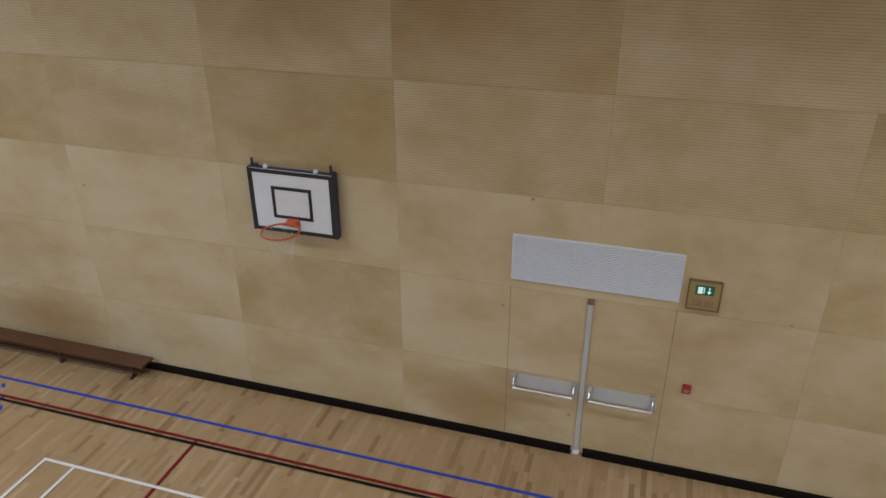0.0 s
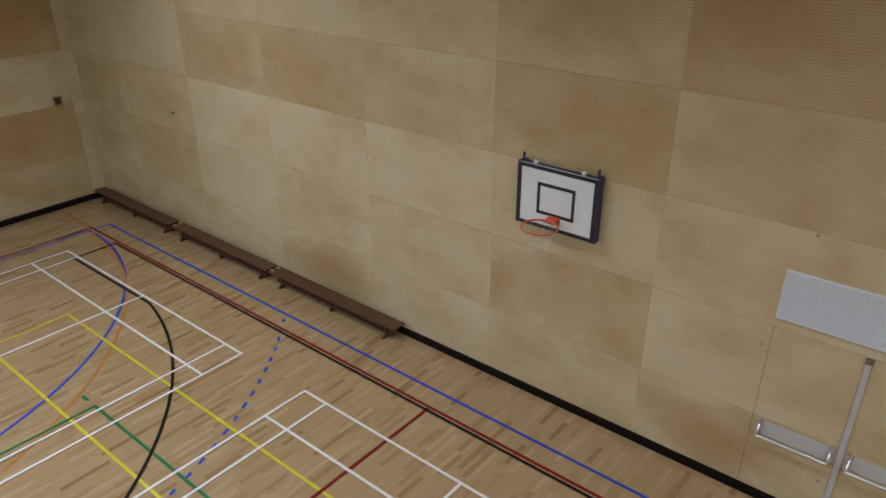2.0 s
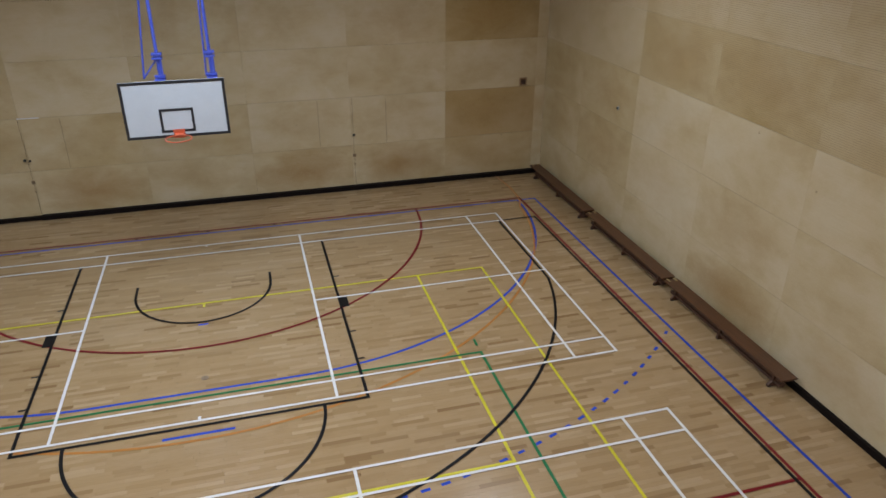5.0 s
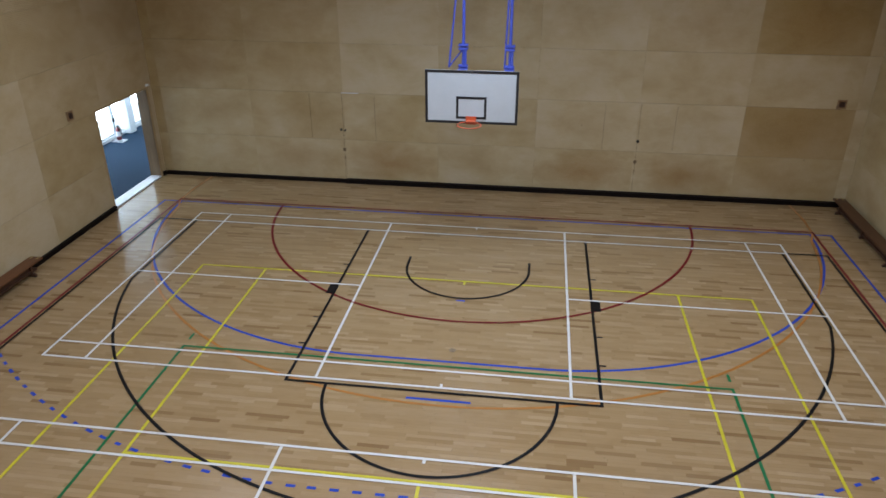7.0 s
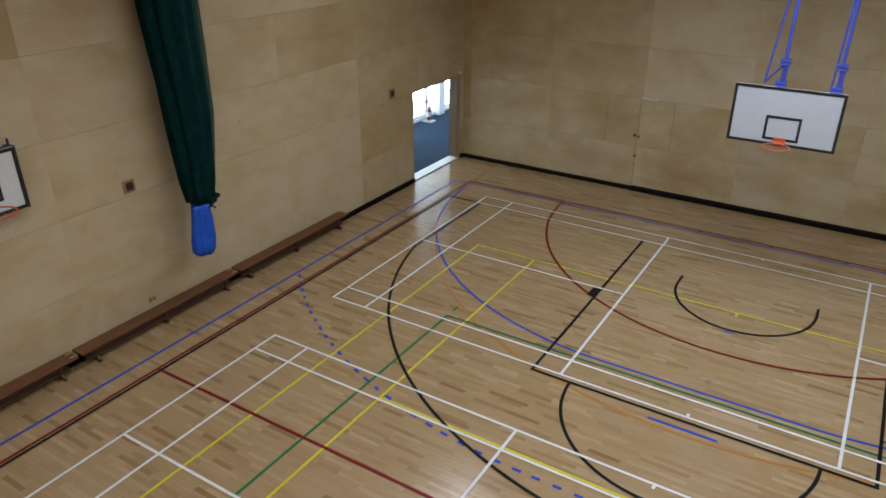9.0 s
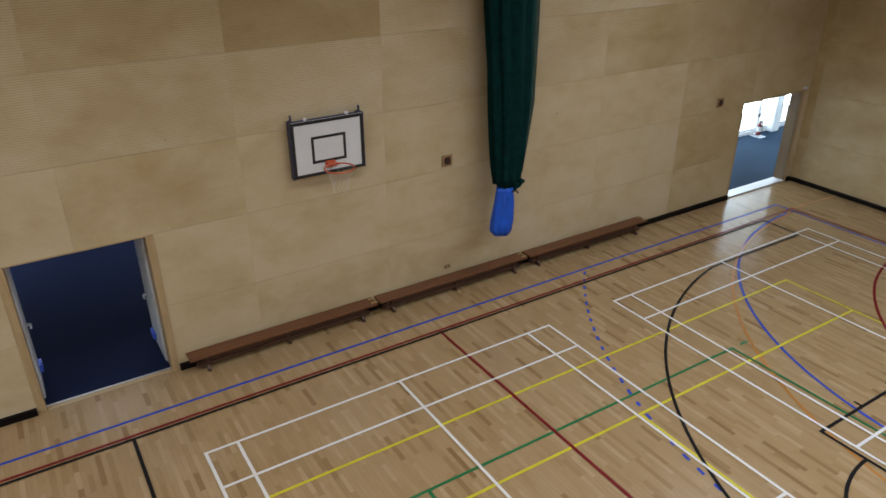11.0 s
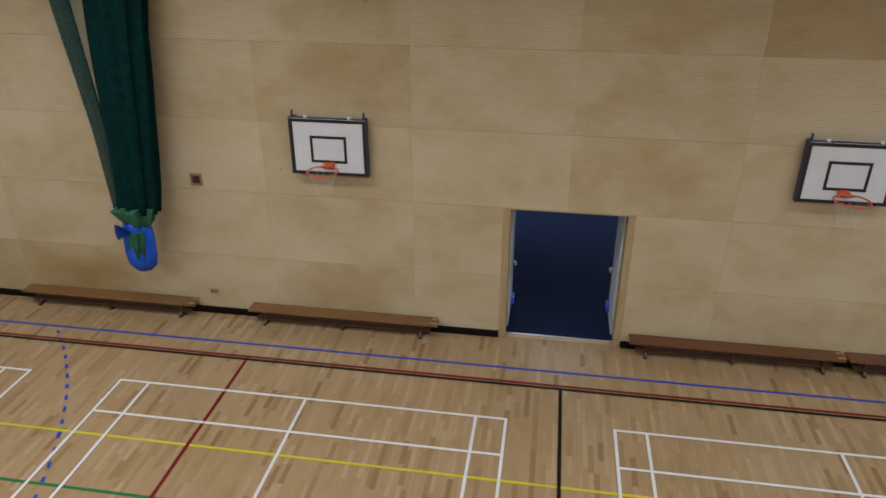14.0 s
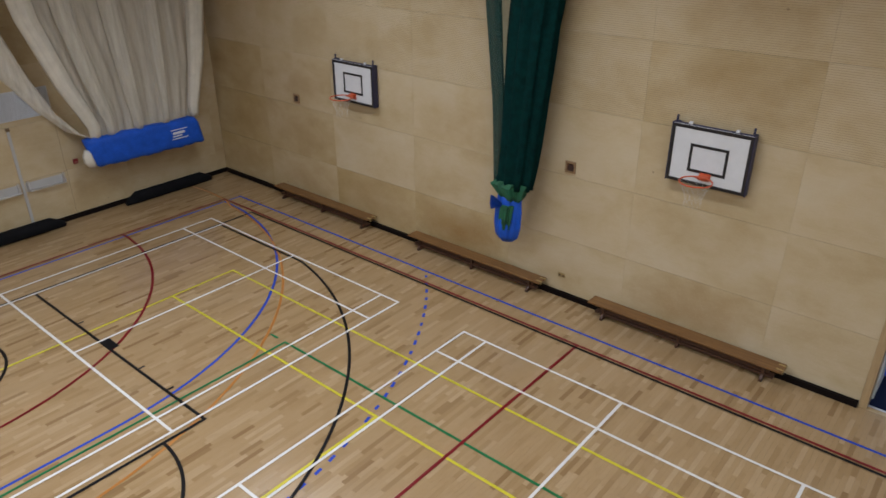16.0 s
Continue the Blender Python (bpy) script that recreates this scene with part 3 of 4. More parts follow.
part("sill_board", boxes((WEST - 0.089, WEST - 0.002, y0 + 0.062, y1 - 0.062, -0.011, 0.002)), FRAME_WOOD, door1, "oak sill board")
part("threshold", boxes((WEST - 0.13, WEST - 0.09, y0 + 0.062, y1 - 0.062, 0.0, 0.008)), SILVER, door1, "shiny metal threshold strip")
for sy, yh in ((1, y1 - 0.065), (-1, y0 + 0.065)):
    leaf = part("door_leaf", boxes((WEST - 1.17, WEST - 0.32, yh - 0.022 + sy * 0.0, yh + 0.022, 0.012, h - 0.03), bevel=0.003), GREY_DOOR, door1, "pale grey door leaf standing open")
    bm = bmesh.new()
    yi = yh - sy * 0.022
    tube(bm, (WEST - 1.08, yi, 0.9), (WEST - 1.08, yi - sy * 0.05, 0.9), 0.025, 12)
    pipe(bm, [(WEST - 1.08, yi - sy * 0.05, 0.9), (WEST - 0.95, yi - sy * 0.05, 0.9)], 0.014, 8)
    part("handle", bm, GRILLE_WHITE, leaf, "white lever handle")
    part("kick_plate", boxes((WEST - 1.12, WEST - 0.9, min(yi, yi - sy * 0.05), max(yi, yi - sy * 0.05), 0.12, 0.24)), BLUE_PLATE, leaf, "small bright blue plate")
    bm = boxes((WEST - 0.72, WEST - 0.36, min(yi, yi - sy * 0.06), max(yi, yi - sy * 0.06), h - 0.15, h - 0.07), bevel=0.005)
    pipe(bm, [(WEST - 0.5, yi - sy * 0.05, h - 0.06), (WEST - 0.7, yi - sy * 0.16, h - 0.06), (WEST - 0.32, yi - sy * 0.2, h - 0.05)], 0.012, 8)
    part("door_closer", bm, RUBBER, leaf, "dark door closer arm")
    for z in (0.25, 1.1, 2.0):
        part("hinge", boxes((WEST - 0.33, WEST - 0.29, min(yi, yi - sy * 0.012), max(yi, yi - sy * 0.012), z, z + 0.1)), SILVER, leaf)

door2 = thing("door_2", "open doorway near the corner with brown reveal", "door", "", "structure")
y0, y1, h = D2
part("frame", boxes((WEST - 0.29, WEST + 0.006, y0 - 0.02, y0 + 0.03, 0, h), (WEST - 0.29, WEST + 0.004, y0 - 0.02, y1 - 0.0, h + 0.001, h + 0.04), bevel=0.003), FRAME_WOOD, door2)
part("reveal_panel", boxes((WEST - 0.29, WEST - 0.004, y1 - 0.022, y1, 0, h)), BROWN_WOOD, door2, "brown wooden door reveal")
part("edge_trim", boxes((WEST - 0.02, WEST + 0.022, y1 + 0.002, y1 + 0.055, 0, h + 0.06), bevel=0.006), FRAME_WOOD, door2, "light timber edge post")
part("top_cap", boxes((WEST - 0.0, WEST + 0.06, y1 - 0.01, y1 + 0.09, h + 0.065, h + 0.125), bevel=0.012), GRILLE_WHITE, door2, "small white cap")
# metal threshold coloured white to carry the daylight glare on it
part("threshold", boxes((WEST - 0.29, WEST + 0.012, y0 + 0.032, y1 - 0.024, 0.0, 0.035), bevel=0.006), GRILLE_WHITE, door2, "threshold board, white with glare in its colour")


# exit doors, flush with the lining: grille, post, push bars
def exit_doors(m):
    d = thing("exit_door", "flush plywood double exit door with push bars and grille", "door", "exit doors")
    d.matrix_world = m
    # local: x along the wall, y into the wall, z up; post at x = 0
    part("post", boxes((-0.03, 0.03, -0.022, -0.002, 0.052, 2.33), bevel=0.004), GREY_PLATE, d, "grey central door post")
    part("post_cap", boxes((-0.04, 0.04, -0.034, -0.0, 2.331, 2.40), bevel=0.004), BROWN_WOOD, d, "brown latch block")
    part("post_foot", boxes((-0.045, 0.045, -0.04, -0.002, 0.0, 0.05), bevel=0.004), GRILLE_WHITE, d, "white foot plate")
    for sx in (-1, 1):
        a, b = (0.05, 0.93) if sx > 0 else (-0.93, -0.05)
        part("kick_plate", boxes((a, b, -0.008, -0.001, 0.93, 1.13), bevel=0.002), GREY_PLATE, d, "grey backing plate behind the push bar")
        bm = bmesh.new()
        pipe(bm, [(a + 0.05, -0.11, 0.96), (b - 0.05, -0.11, 0.96)], 0.021, 12)
        bar = part("push_bar", bm, SILVER, d, "polished steel push bar")
        for x in (a + 0.05, b - 0.05):
            bm = boxes((x - 0.026, x + 0.026, -0.05, -0.009, 0.93, 1.16), bevel=0.008)
            pipe(bm, [(x, -0.03, 1.10), (x, -0.10, 1.02), (x, -0.11, 0.96)], 0.013, 8)
            part("bar_bracket", bm, SILVER, bar)
    g = part("grille", boxes((-0.975, 0.975, -0.012, -0.002, 2.545, 3.13)), GRILLE_BACK, d, "white louvred ventilation grille")
    part("grille_frame", boxes((-0.985, -0.973, -0.027, -0.001, 2.535, 3.138), (0.973, 0.985, -0.027, -0.001, 2.535, 3.138), (-0.973, 0.973, -0.027, -0.001, 2.535, 2.546), (-0.973, 0.973, -0.027, -0.001, 3.127, 3.138)), GRILLE_WHITE, g)
    bm = bmesh.new()
    vs = [bm.verts.new(p) for p in ((-0.972, -0.024, -0.005), (0.972, -0.024, -0.005), (0.972, -0.013, 0.002), (-0.972, -0.013, 0.002), (-0.972, -0.024, 0.0015), (0.972, -0.024, 0.0015), (0.972, -0.013, 0.0065), (-0.972, -0.013, 0.0065))]
    for f in ((0, 1, 2, 3), (4, 7, 6, 5), (0, 4, 5, 1), (1, 5, 6, 2), (2, 6, 7, 3), (3, 7, 4, 0)):
        bm.faces.new([vs[i] for i in f])
    me = mesh_of("slat", bm, GRILLE_WHITE)
    for i in range(27):
        s = new("slat", me)
        s.parent = g
        s.location = (0, 0, 2.56 + 0.0213 * i)
    for sx in (-1, 1):
        part("door_gap", boxes((sx * 0.985 - 0.0022, sx * 0.985 + 0.0022, -0.001, 0.02, 0.1, 2.42)), BACKING, d, "dark joint beside the door leaf")
    return d


exit_doors(pose(EAST, 0.07, 0, 0, 0, -90))
exit_doors(pose(-3.72, SOUTH, 0, 0, 0, 180))

# exit sign and call point by the exit doors
sign = thing("exit_sign", "brass framed green lit exit sign with arrow", "exit sign")
sign.matrix_world = pose(EAST, -1.17, 2.67, 0, 0, -90)
part("surround", boxes((-0.17, 0.17, -0.05, -0.001, -0.175, 0.175), bevel=0.01), BRASS, sign)
part("lower_panel", boxes((-0.12, -0.01, -0.056, -0.0505, -0.14, -0.05), (0.01, 0.12, -0.056, -0.0505, -0.14, -0.05), bevel=0.002), BOX_FRAME, sign)
part("rim", boxes((-0.18, 0.18, -0.053, -0.001, 0.1755, 0.186), (-0.18, 0.18, -0.053, -0.001, -0.186, -0.1755), (-0.181, -0.1705, -0.053, -0.001, -0.175, 0.175), (0.1705, 0.181, -0.053, -0.001, -0.175, 0.175)), BROWN_WOOD, sign, "dark bronze rim")
part("lit_face", boxes((-0.10, 0.10, -0.058, -0.0505, 0.02, 0.135)), SIGN_GREEN, sign, "green lit panel")
bm = boxes((-0.075, -0.025, -0.061, -0.0585, 0.035, 0.12), (-0.015, -0.005, -0.061, -0.0585, 0.04, 0.115), (0.04, 0.052, -0.061, -0.0585, 0.06, 0.12))
v = [bm.verts.new(p) for p in ((0.02, -0.061, 0.07), (0.072, -0.061, 0.07), (0.046, -0.061, 0.035))]
bm.faces.new(v)
part("symbol", bm, SIGN_WHITE, sign, "white door and down arrow symbol")


def call_point(m):
    c = thing("call_point", "small red fire alarm call point on plywood", "call point", "call points")
    c.matrix_world = m
    part("case", boxes((-0.05, 0.05, -0.05, -0.001, -0.055, 0.055), bevel=0.006), CALL_RED, c)
    part("glass", boxes((-0.032, 0.032, -0.054, -0.0505, -0.035, 0.01), bevel=0.001), CALL_GLASS, c, "faded pink break glass")


call_point(pose(EAST, -1.168, 1.35, 0, 0, -90))
call_point(pose(-4.94, SOUTH, 1.34, 0, 0, 180))


# ---- basketball backboards ----
def small_hoop(m, cords, off=0.0, w=0.6, z0=2.91, z1=3.79):
    """Practice goal. Local: x along the wall, y into the wall, board face at y = -0.28; z from the floor."""
    g = thing("practice_hoop", "small white practice backboard with orange ring" + (" and frayed white net" if cords else ""), "basketball hoop", "wall hoops")
    # off: how much nearer the wall the board stands
    g.matrix_world = m @ pose(0, off, 0)
    part("board", boxes((-w, w, -0.28, -0.255, z0, z1), bevel=0.004), BOARD_WHITE, g)
    f = 0.05
    part("border", boxes((-w, w, -0.286, -0.2805, z0, z0 + f), (-w, w, -0.286, -0.2805, z1 - f, z1), (-w, -w + f, -0.286, -0.2805, z0 + f, z1 - f), (w - f, w, -0.286, -0.2805, z0 + f, z1 - f)), BOARD_BLACK, g, "black painted border")
    a, b0, b1, t = w * 0.48, z0 + 0.20, z0 + 0.635, 0.042
    part("target", boxes((-a, a, -0.286, -0.2805, b0, b0 + t), (-a, a, -0.286, -0.2805, b1 - t, b1), (-a, -a + t, -0.286, -0.2805, b0 + t, b1 - t), (a - t, a, -0.286, -0.2805, b0 + t, b1 - t)), BOARD_BLACK, g, "black target rectangle")
    part("edge_frame", boxes((-w - 0.012, -w, -0.288, -off - 0.03, z0 - 0.01, z1 + 0.01), (w, w + 0.012, -0.288, -off - 0.03, z0 - 0.01, z1 + 0.01), (-w, w, -0.254, -0.2, z1 - 0.05, z1 + 0.01), (-w, w, -0.254, -0.2, z0 - 0.01, z0 + 0.05)), NAVY, g, "navy steel edge frame")
    for sx in (-1, 1):
        x = sx * (w - 0.035)
        part("bracket", boxes((x - 0.03, x + 0.03, -0.199, -0.001 - off, z1 - 0.02, z1 + 0.012), (x - 0.03, x + 0.03, -0.199, -0.001 - off, z0, z0 + 0.05), (x - 0.025, x + 0.025, -0.025 - off, -0.001 - off, z0 + 0.052, z1 - 0.022), bevel=0.003), NAVY, g, "navy wall bracket")
        part("lug", boxes((x - 0.014, x + 0.014, -0.235, -0.205, z1 + 0.013, z1 + 0.115), bevel=0.006), NAVY, g)
        bm = bmesh.new()
        tube(bm, (sx * 0.35, -0.24, z1 + 0.011), (sx * 0.35, -0.24, z1 + 0.045), 0.03, 10)
        part("bolt_cap", bm, GRILLE_WHITE, g)
    bm = boxes((-0.085, 0.085, -0.30, -0.287, z0 + 0.095, z0 + 0.215), (-0.07, 0.07, -0.43, -0.30, z0 + 0.178, z0 + 0.198), bevel=0.004)
    rc = (0, -0.64, z0 + 0.188)
    part("ring_plate", bm, RING_ORANGE, g)
    bm = bmesh.new()
    ring(bm, rc, 0.235, 0.012)
    for sx in (-1, 1):
        pipe(bm, [(sx * 0.075, -0.30, z0 + 0.11), (sx * 0.12, rc[1] + 0.2, rc[2])], 0.008, 6)
    part("ring", bm, RING_ORANGE, g, "orange steel ring", smooth=True)
    if cords:
        bm = bmesh.new()
        n, lev = 12, 4
        def kn(i, j):
            r = (0.232, 0.185, 0.145, 0.12, 0.125)[j]
            a = 2 * math.pi * (i + 0.5 * (j % 2)) / n
            return (r * math.cos(a), rc[1] + r * math.sin(a), rc[2] - 0.006 - 0.095 * j)
        for j in range(lev):
            for i in range(n):
                tube(bm, kn(i, j), kn(i, j + 1), 0.0013, 5)
                tube(bm, kn(i, j), kn(i + (1 if j % 2 else -1), j + 1), 0.0013, 5)
        part("net", bm, CORD_WHITE, g, "white cord net")
    return g


small_hoop(pose(EAST, 3.885, 0, 0, 0, -90), True, 0.13, 0.582, 2.815, 3.665)
small_hoop(pose(WEST, 3.77, 0, 0, 0, 90), True, 0.13, 0.608, 2.85, 3.745)
small_hoop(pose(WEST, -3.835, 0, 0, 0, 90), True, 0.13, 0.608, 2.85, 3.75)
small_hoop(pose(WEST, -11.50, 0, 0, 0, 90), True, 0.13, 0.60, 2.85, 3.70)

# match goal hung on a blue frame before the end wall
goal = thing("match_backboard", "large white backboard hung on blue steel masts", "basketball hoop")
goal.matrix_world = pose(-0.045, 13.07, 0)
W, z0, z1 = 0.90, 2.87, 3.90
part("board", boxes((-W, W, 0, 0.03, z0, z1), bevel=0.004), MATCH_SHADED_WHITE, goal)
f = 0.05
part("border", boxes((-W, W, -0.006, -0.0005, z0, z0 + f), (-W, W, -0.006, -0.0005, z1 - f, z1), (-W, -W + f, -0.006, -0.0005, z0 + f, z1 - f), (W - f, W, -0.006, -0.0005, z0 + f, z1 - f)), BOARD_BLACK, goal, "black painted border")
a, b0, b1, t = 0.295, 2.965, 3.40, 0.045
part("target", boxes((-a, a, -0.006, -0.0005, b0, b0 + t), (-a, a, -0.006, -0.0005, b1 - t, b1), (-a, -a + t, -0.006, -0.0005, b0 + t, b1 - t), (a - t, a, -0.006, -0.0005, b0 + t, b1 - t)), BOARD_BLACK, goal, "black target rectangle")
part("ring_plate", boxes((-0.10, 0.10, -0.03, -0.007, 2.86, 3.02), (-0.08, 0.08, -0.12, -0.03, 2.93, 2.95), bevel=0.004), RING_ORANGE, goal)
bm = bmesh.new()
ring(bm, (0, -0.35, 2.94), 0.225, 0.011)
part("ring", bm, RING_ORANGE, goal, "orange steel ring", smooth=True)
for x in (-0.19, 0.70):
    bm = bmesh.new()
    tube(bm, (x, 0.23, 3.9), (x + 0.0, 0.23, CEIL), 0.03, 12)
    mast = part("mast", bm, BLUE_STEEL, goal, "blue painted steel mast")
    part("clamp", boxes((x - 0.09, x + 0.09, 0.17, 0.29, 4.24, 4.28), (x - 0.09, x + 0.09, 0.17, 0.29, 4.31, 4.35), (x - 0.06, x + 0.06, 0.19, 0.27, 4.28, 4.31), bevel=0.004), BLUE_STEEL, mast)
    part("lower_clamp", boxes((x - 0.09, x + 0.09, 0.035, 0.29, 3.86, 3.90), (x - 0.09, x + 0.09, 0.17, 0.29, 3.92, 3.96), (x - 0.05, x + 0.05, 0.19, 0.27, 3.60, 3.93), bevel=0.004), BLUE_STEEL, mast)
    bm = bmesh.new()
    tube(bm, (x + 0.045, 0.20, 3.9), (x + 0.045, 0.20, 4.28), 0.022, 10)
    part("slide_tube", bm, BLUE_STEEL, mast)
    bm = bmesh.new()
    tube(bm, (x - (0.28 if x < 0 else 0.10), 0.26, 3.9), (x - 0.02, 0.30, 6.6), 0.018, 10)
    part("brace", bm, BLUE_STEEL, mast, "thin blue brace tube")
bm = bmesh.new()
tube(bm, (-0.46, 0.25, 3.92), (-0.21, 0.24, 4.24), 0.016, 10)
part("short_brace", bm, BLUE_STEEL, goal)


# ---- benches ----
def bench(y0, y1, x, wood, name_label):
    """Balance bench along the side wall: seat, two feet and a middle support, lower rail, hooks at one end."""
    b = thing("gym_bench", name_label, "bench", "gym benches")
    b.matrix_world = pose(x, (y0 + y1) / 2, 0)
    L = (y1 - y0) / 2
    part("seat", boxes((-0.14, 0.14, -L, L, 0.268, 0.303), bevel=0.008), wood, b)
    part("lower_rail", boxes((-0.05, 0.05, -L + 0.12, L - 0.12, 0.075, 0.125), bevel=0.005), DARK_WOOD, b)
    # dark web deepened to fill the gap, standing in for shade under the seat
    part("web", boxes((-0.015, 0.015, -L + 0.2, L - 0.2, 0.126, 0.267)), DARK_WOOD, b)
    for y in (-L + 0.28, 0, L - 0.28):
        bm = bmesh.new()
        wv = 0.13 if y else 0.08
        pts = [(-wv, 0.0), (wv, 0.0), (wv, 0.045), (0.06, 0.10), (0.06, 0.20), (0.10, 0.267), (-0.10, 0.267), (-0.06, 0.20), (-0.06, 0.10), (-wv, 0.045)]
        loft(bm, [[(px, y - 0.022, pz) for px, pz in pts], [(px, y + 0.022, pz) for px, pz in pts]], cap=True)
        part("leg", bm, DARK_WOOD, b)
        if y:
            for sx in (-1, 1):
                part("rubber_foot", boxes((sx * 0.0975 - 0.0275, sx * 0.0975 + 0.0275, y - 0.026, y + 0.026, 0.0, 0.02)), RUBBER, b)
    for x2 in (-0.07, 0.07):
        part("hook", boxes((x2 - 0.02, x2 + 0.02, L - 0.10, L + 0.012, 0.3035, 0.309), (x2 - 0.02, x2 + 0.02, L + 0.0, L + 0.012, 0.24, 0.3034)), BRASS, b, "dull metal end hook")
    return b


for y0, y1 in ((6.62, 9.92), (9.98, 13.28), (13.4, 16.72)):
    bench(y0, y1, 8.60, BENCH_SHADED, "dark red-brown wooden gym bench along the plywood wall")
for y0, y1, lab in ((1.09, 4.40, "brown varnished gym bench beside the open doorway"), (4.46, 7.80, "brown varnished gym bench under a hoop"), (7.86, 11.2, "brown varnished gym bench below the green net")):
    bench(y0, y1, -8.67, BENCH_RED, lab)
for y0, y1, lab in ((-5.47, -2.12, "tan brown wooden gym bench beside the doorway"), (-9.86, -6.51, "tan brown wooden gym bench below the green net"), (-14.42, -11.06, "tan brown wooden gym bench near the corner")):
    bench(y0, y1, -8.67, BENCH_TAN, lab)


# ---- gathered divider nets with blue bags ----
def pleated(bm, rows, n=56, folds=9, depth=0.16, seed=0.0):
    """rows: (z, cx, cy, rx, ry). A gathered tube with folds that wander as it falls."""
    out = []
    for z, cx, cy, rx, ry in rows:
        line = []
        for i in range(n):
            a = 2 * math.pi * i / n
            k = 1 + depth * math.sin(folds * a + seed + 0.6 * math.sin(z * 1.3 + seed)) + 0.5 * depth * math.sin((folds * 2 + 3) * a + z + seed)
            line.append((cx + rx * k * math.cos(a), cy + ry * k * math.sin(a), z))
        out.append(line)
    loft(bm, out, cap=True)


def lerp_rows(keys, step=0.12):
    out = []
    for a, b in zip(keys, keys[1:]):
        k = max(1, int(abs(b[0] - a[0]) / step))
        for i in range(k):
            t = i / k
            out.append(tuple(u + (v - u) * t for u, v in zip(a, b)))
    out.append(keys[-1])
    return out


X0 = -8.36
net1 = thing("divider_net", "dark green divider net gathered into a blue bag by the wall", "divider net", "green divider nets")
net1.matrix_world = pose(X0, 7.0, 0)
bm = bmesh.new()
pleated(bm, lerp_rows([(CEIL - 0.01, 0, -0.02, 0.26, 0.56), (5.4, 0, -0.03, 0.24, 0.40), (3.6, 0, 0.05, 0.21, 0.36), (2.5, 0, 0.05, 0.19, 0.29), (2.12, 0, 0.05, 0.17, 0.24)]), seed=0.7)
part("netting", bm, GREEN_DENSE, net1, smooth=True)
bm = bmesh.new()
pleated(bm, lerp_rows([(CEIL - 0.01, 0.03, 0.2, 0.18, 0.45), (5.4, 0.03, 0.13, 0.16, 0.38), (3.6, 0.03, 0.16, 0.14, 0.36), (2.3, 0.02, 0.13, 0.12, 0.22)]), seed=2.1, depth=0.1)
part("outer_netting", bm, GREEN_CLOTH, net1, "open green mesh at the net's edge", smooth=True)
bm = bmesh.new()
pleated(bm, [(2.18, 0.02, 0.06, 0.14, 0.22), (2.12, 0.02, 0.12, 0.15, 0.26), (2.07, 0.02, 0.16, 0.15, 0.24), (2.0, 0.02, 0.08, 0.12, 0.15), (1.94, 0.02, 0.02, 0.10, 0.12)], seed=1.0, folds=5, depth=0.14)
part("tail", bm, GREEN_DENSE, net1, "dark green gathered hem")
bm = bmesh.new()
pipe(bm, [(0.17, 0.05, 1.99), (0.2, 0.12, 2.02), (0.21, 0.17, 1.96)], 0.014, 8)
part("drawstring", bm, RUBBER, net1, "dark knotted drawstring")
bm = bmesh.new()
pleated(bm, lerp_rows([(2.06, 0.02, 0.0, 0.13, 0.17), (1.8, 0.03, -0.01, 0.16, 0.20), (1.45, 0.04, -0.05, 0.19, 0.235), (1.24, 0.04, -0.07, 0.18, 0.225), (1.13, 0.04, -0.05, 0.12, 0.16), (1.09, 0.04, -0.03, 0.04, 0.06)], 0.06), folds=4, depth=0.12, seed=0.3)
part("bag", bm, BLUE_BAG, net1, "bright blue vinyl storage bag", smooth=True)

net2 = thing("divider_net", "dark green divider net, loose strand, tucked in torn blue bag", "divider net", "green divider nets")
net2.matrix_world = pose(X0, -7.0, 0)
bm = bmesh.new()
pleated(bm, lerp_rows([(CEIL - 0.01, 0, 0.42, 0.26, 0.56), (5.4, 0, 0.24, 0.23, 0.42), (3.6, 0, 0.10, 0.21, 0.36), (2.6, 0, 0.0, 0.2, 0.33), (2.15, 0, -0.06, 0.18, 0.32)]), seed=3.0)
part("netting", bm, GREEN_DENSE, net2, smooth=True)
bm = bmesh.new()
pleated(bm, lerp_rows([(CEIL - 0.01, 0.02, -0.95, 0.10, 0.16), (5.4, 0.02, -0.60, 0.09, 0.13), (3.6, 0.02, -0.42, 0.08, 0.10), (2.2, 0.02, -0.36, 0.07, 0.09)]), seed=1.4, folds=5)
part("strand", bm, GREEN_CLOTH, net2, "loose strand of green mesh", smooth=True)
bm = bmesh.new()
out = []
for z, ya, yb in lerp_rows([(CEIL - 0.01, -0.95, 0.1), (5.4, -0.60, -0.02), (3.6, -0.42, -0.15), (2.2, -0.36, -0.25)], 0.3):
    out.append([(0.05 + 0.03 * math.sin(i * 1.7 + z), ya + (yb - ya) * i / 12, z) for i in range(13)])
loft(bm, out, closed=False)
part("open_netting", bm, net("sheer_green_netting", (0.015, 0.08, 0.065), 0.72, 60), net2, "sheer stretched green mesh")
bm = bmesh.new()
pleated(bm, [(2.26, 0.02, -0.07, 0.16, 0.31), (2.19, 0.03, -0.12, 0.2, 0.34), (2.08, 0.03, -0.08, 0.19, 0.27), (2.0, 0.03, -0.05, 0.17, 0.22), (1.92, 0.03, -0.05, 0.12, 0.16)], seed=1.0, folds=6, depth=0.17)
part("tail", bm, GREEN_TAIL, net2, "bright green gathered hem")
bm = bmesh.new()
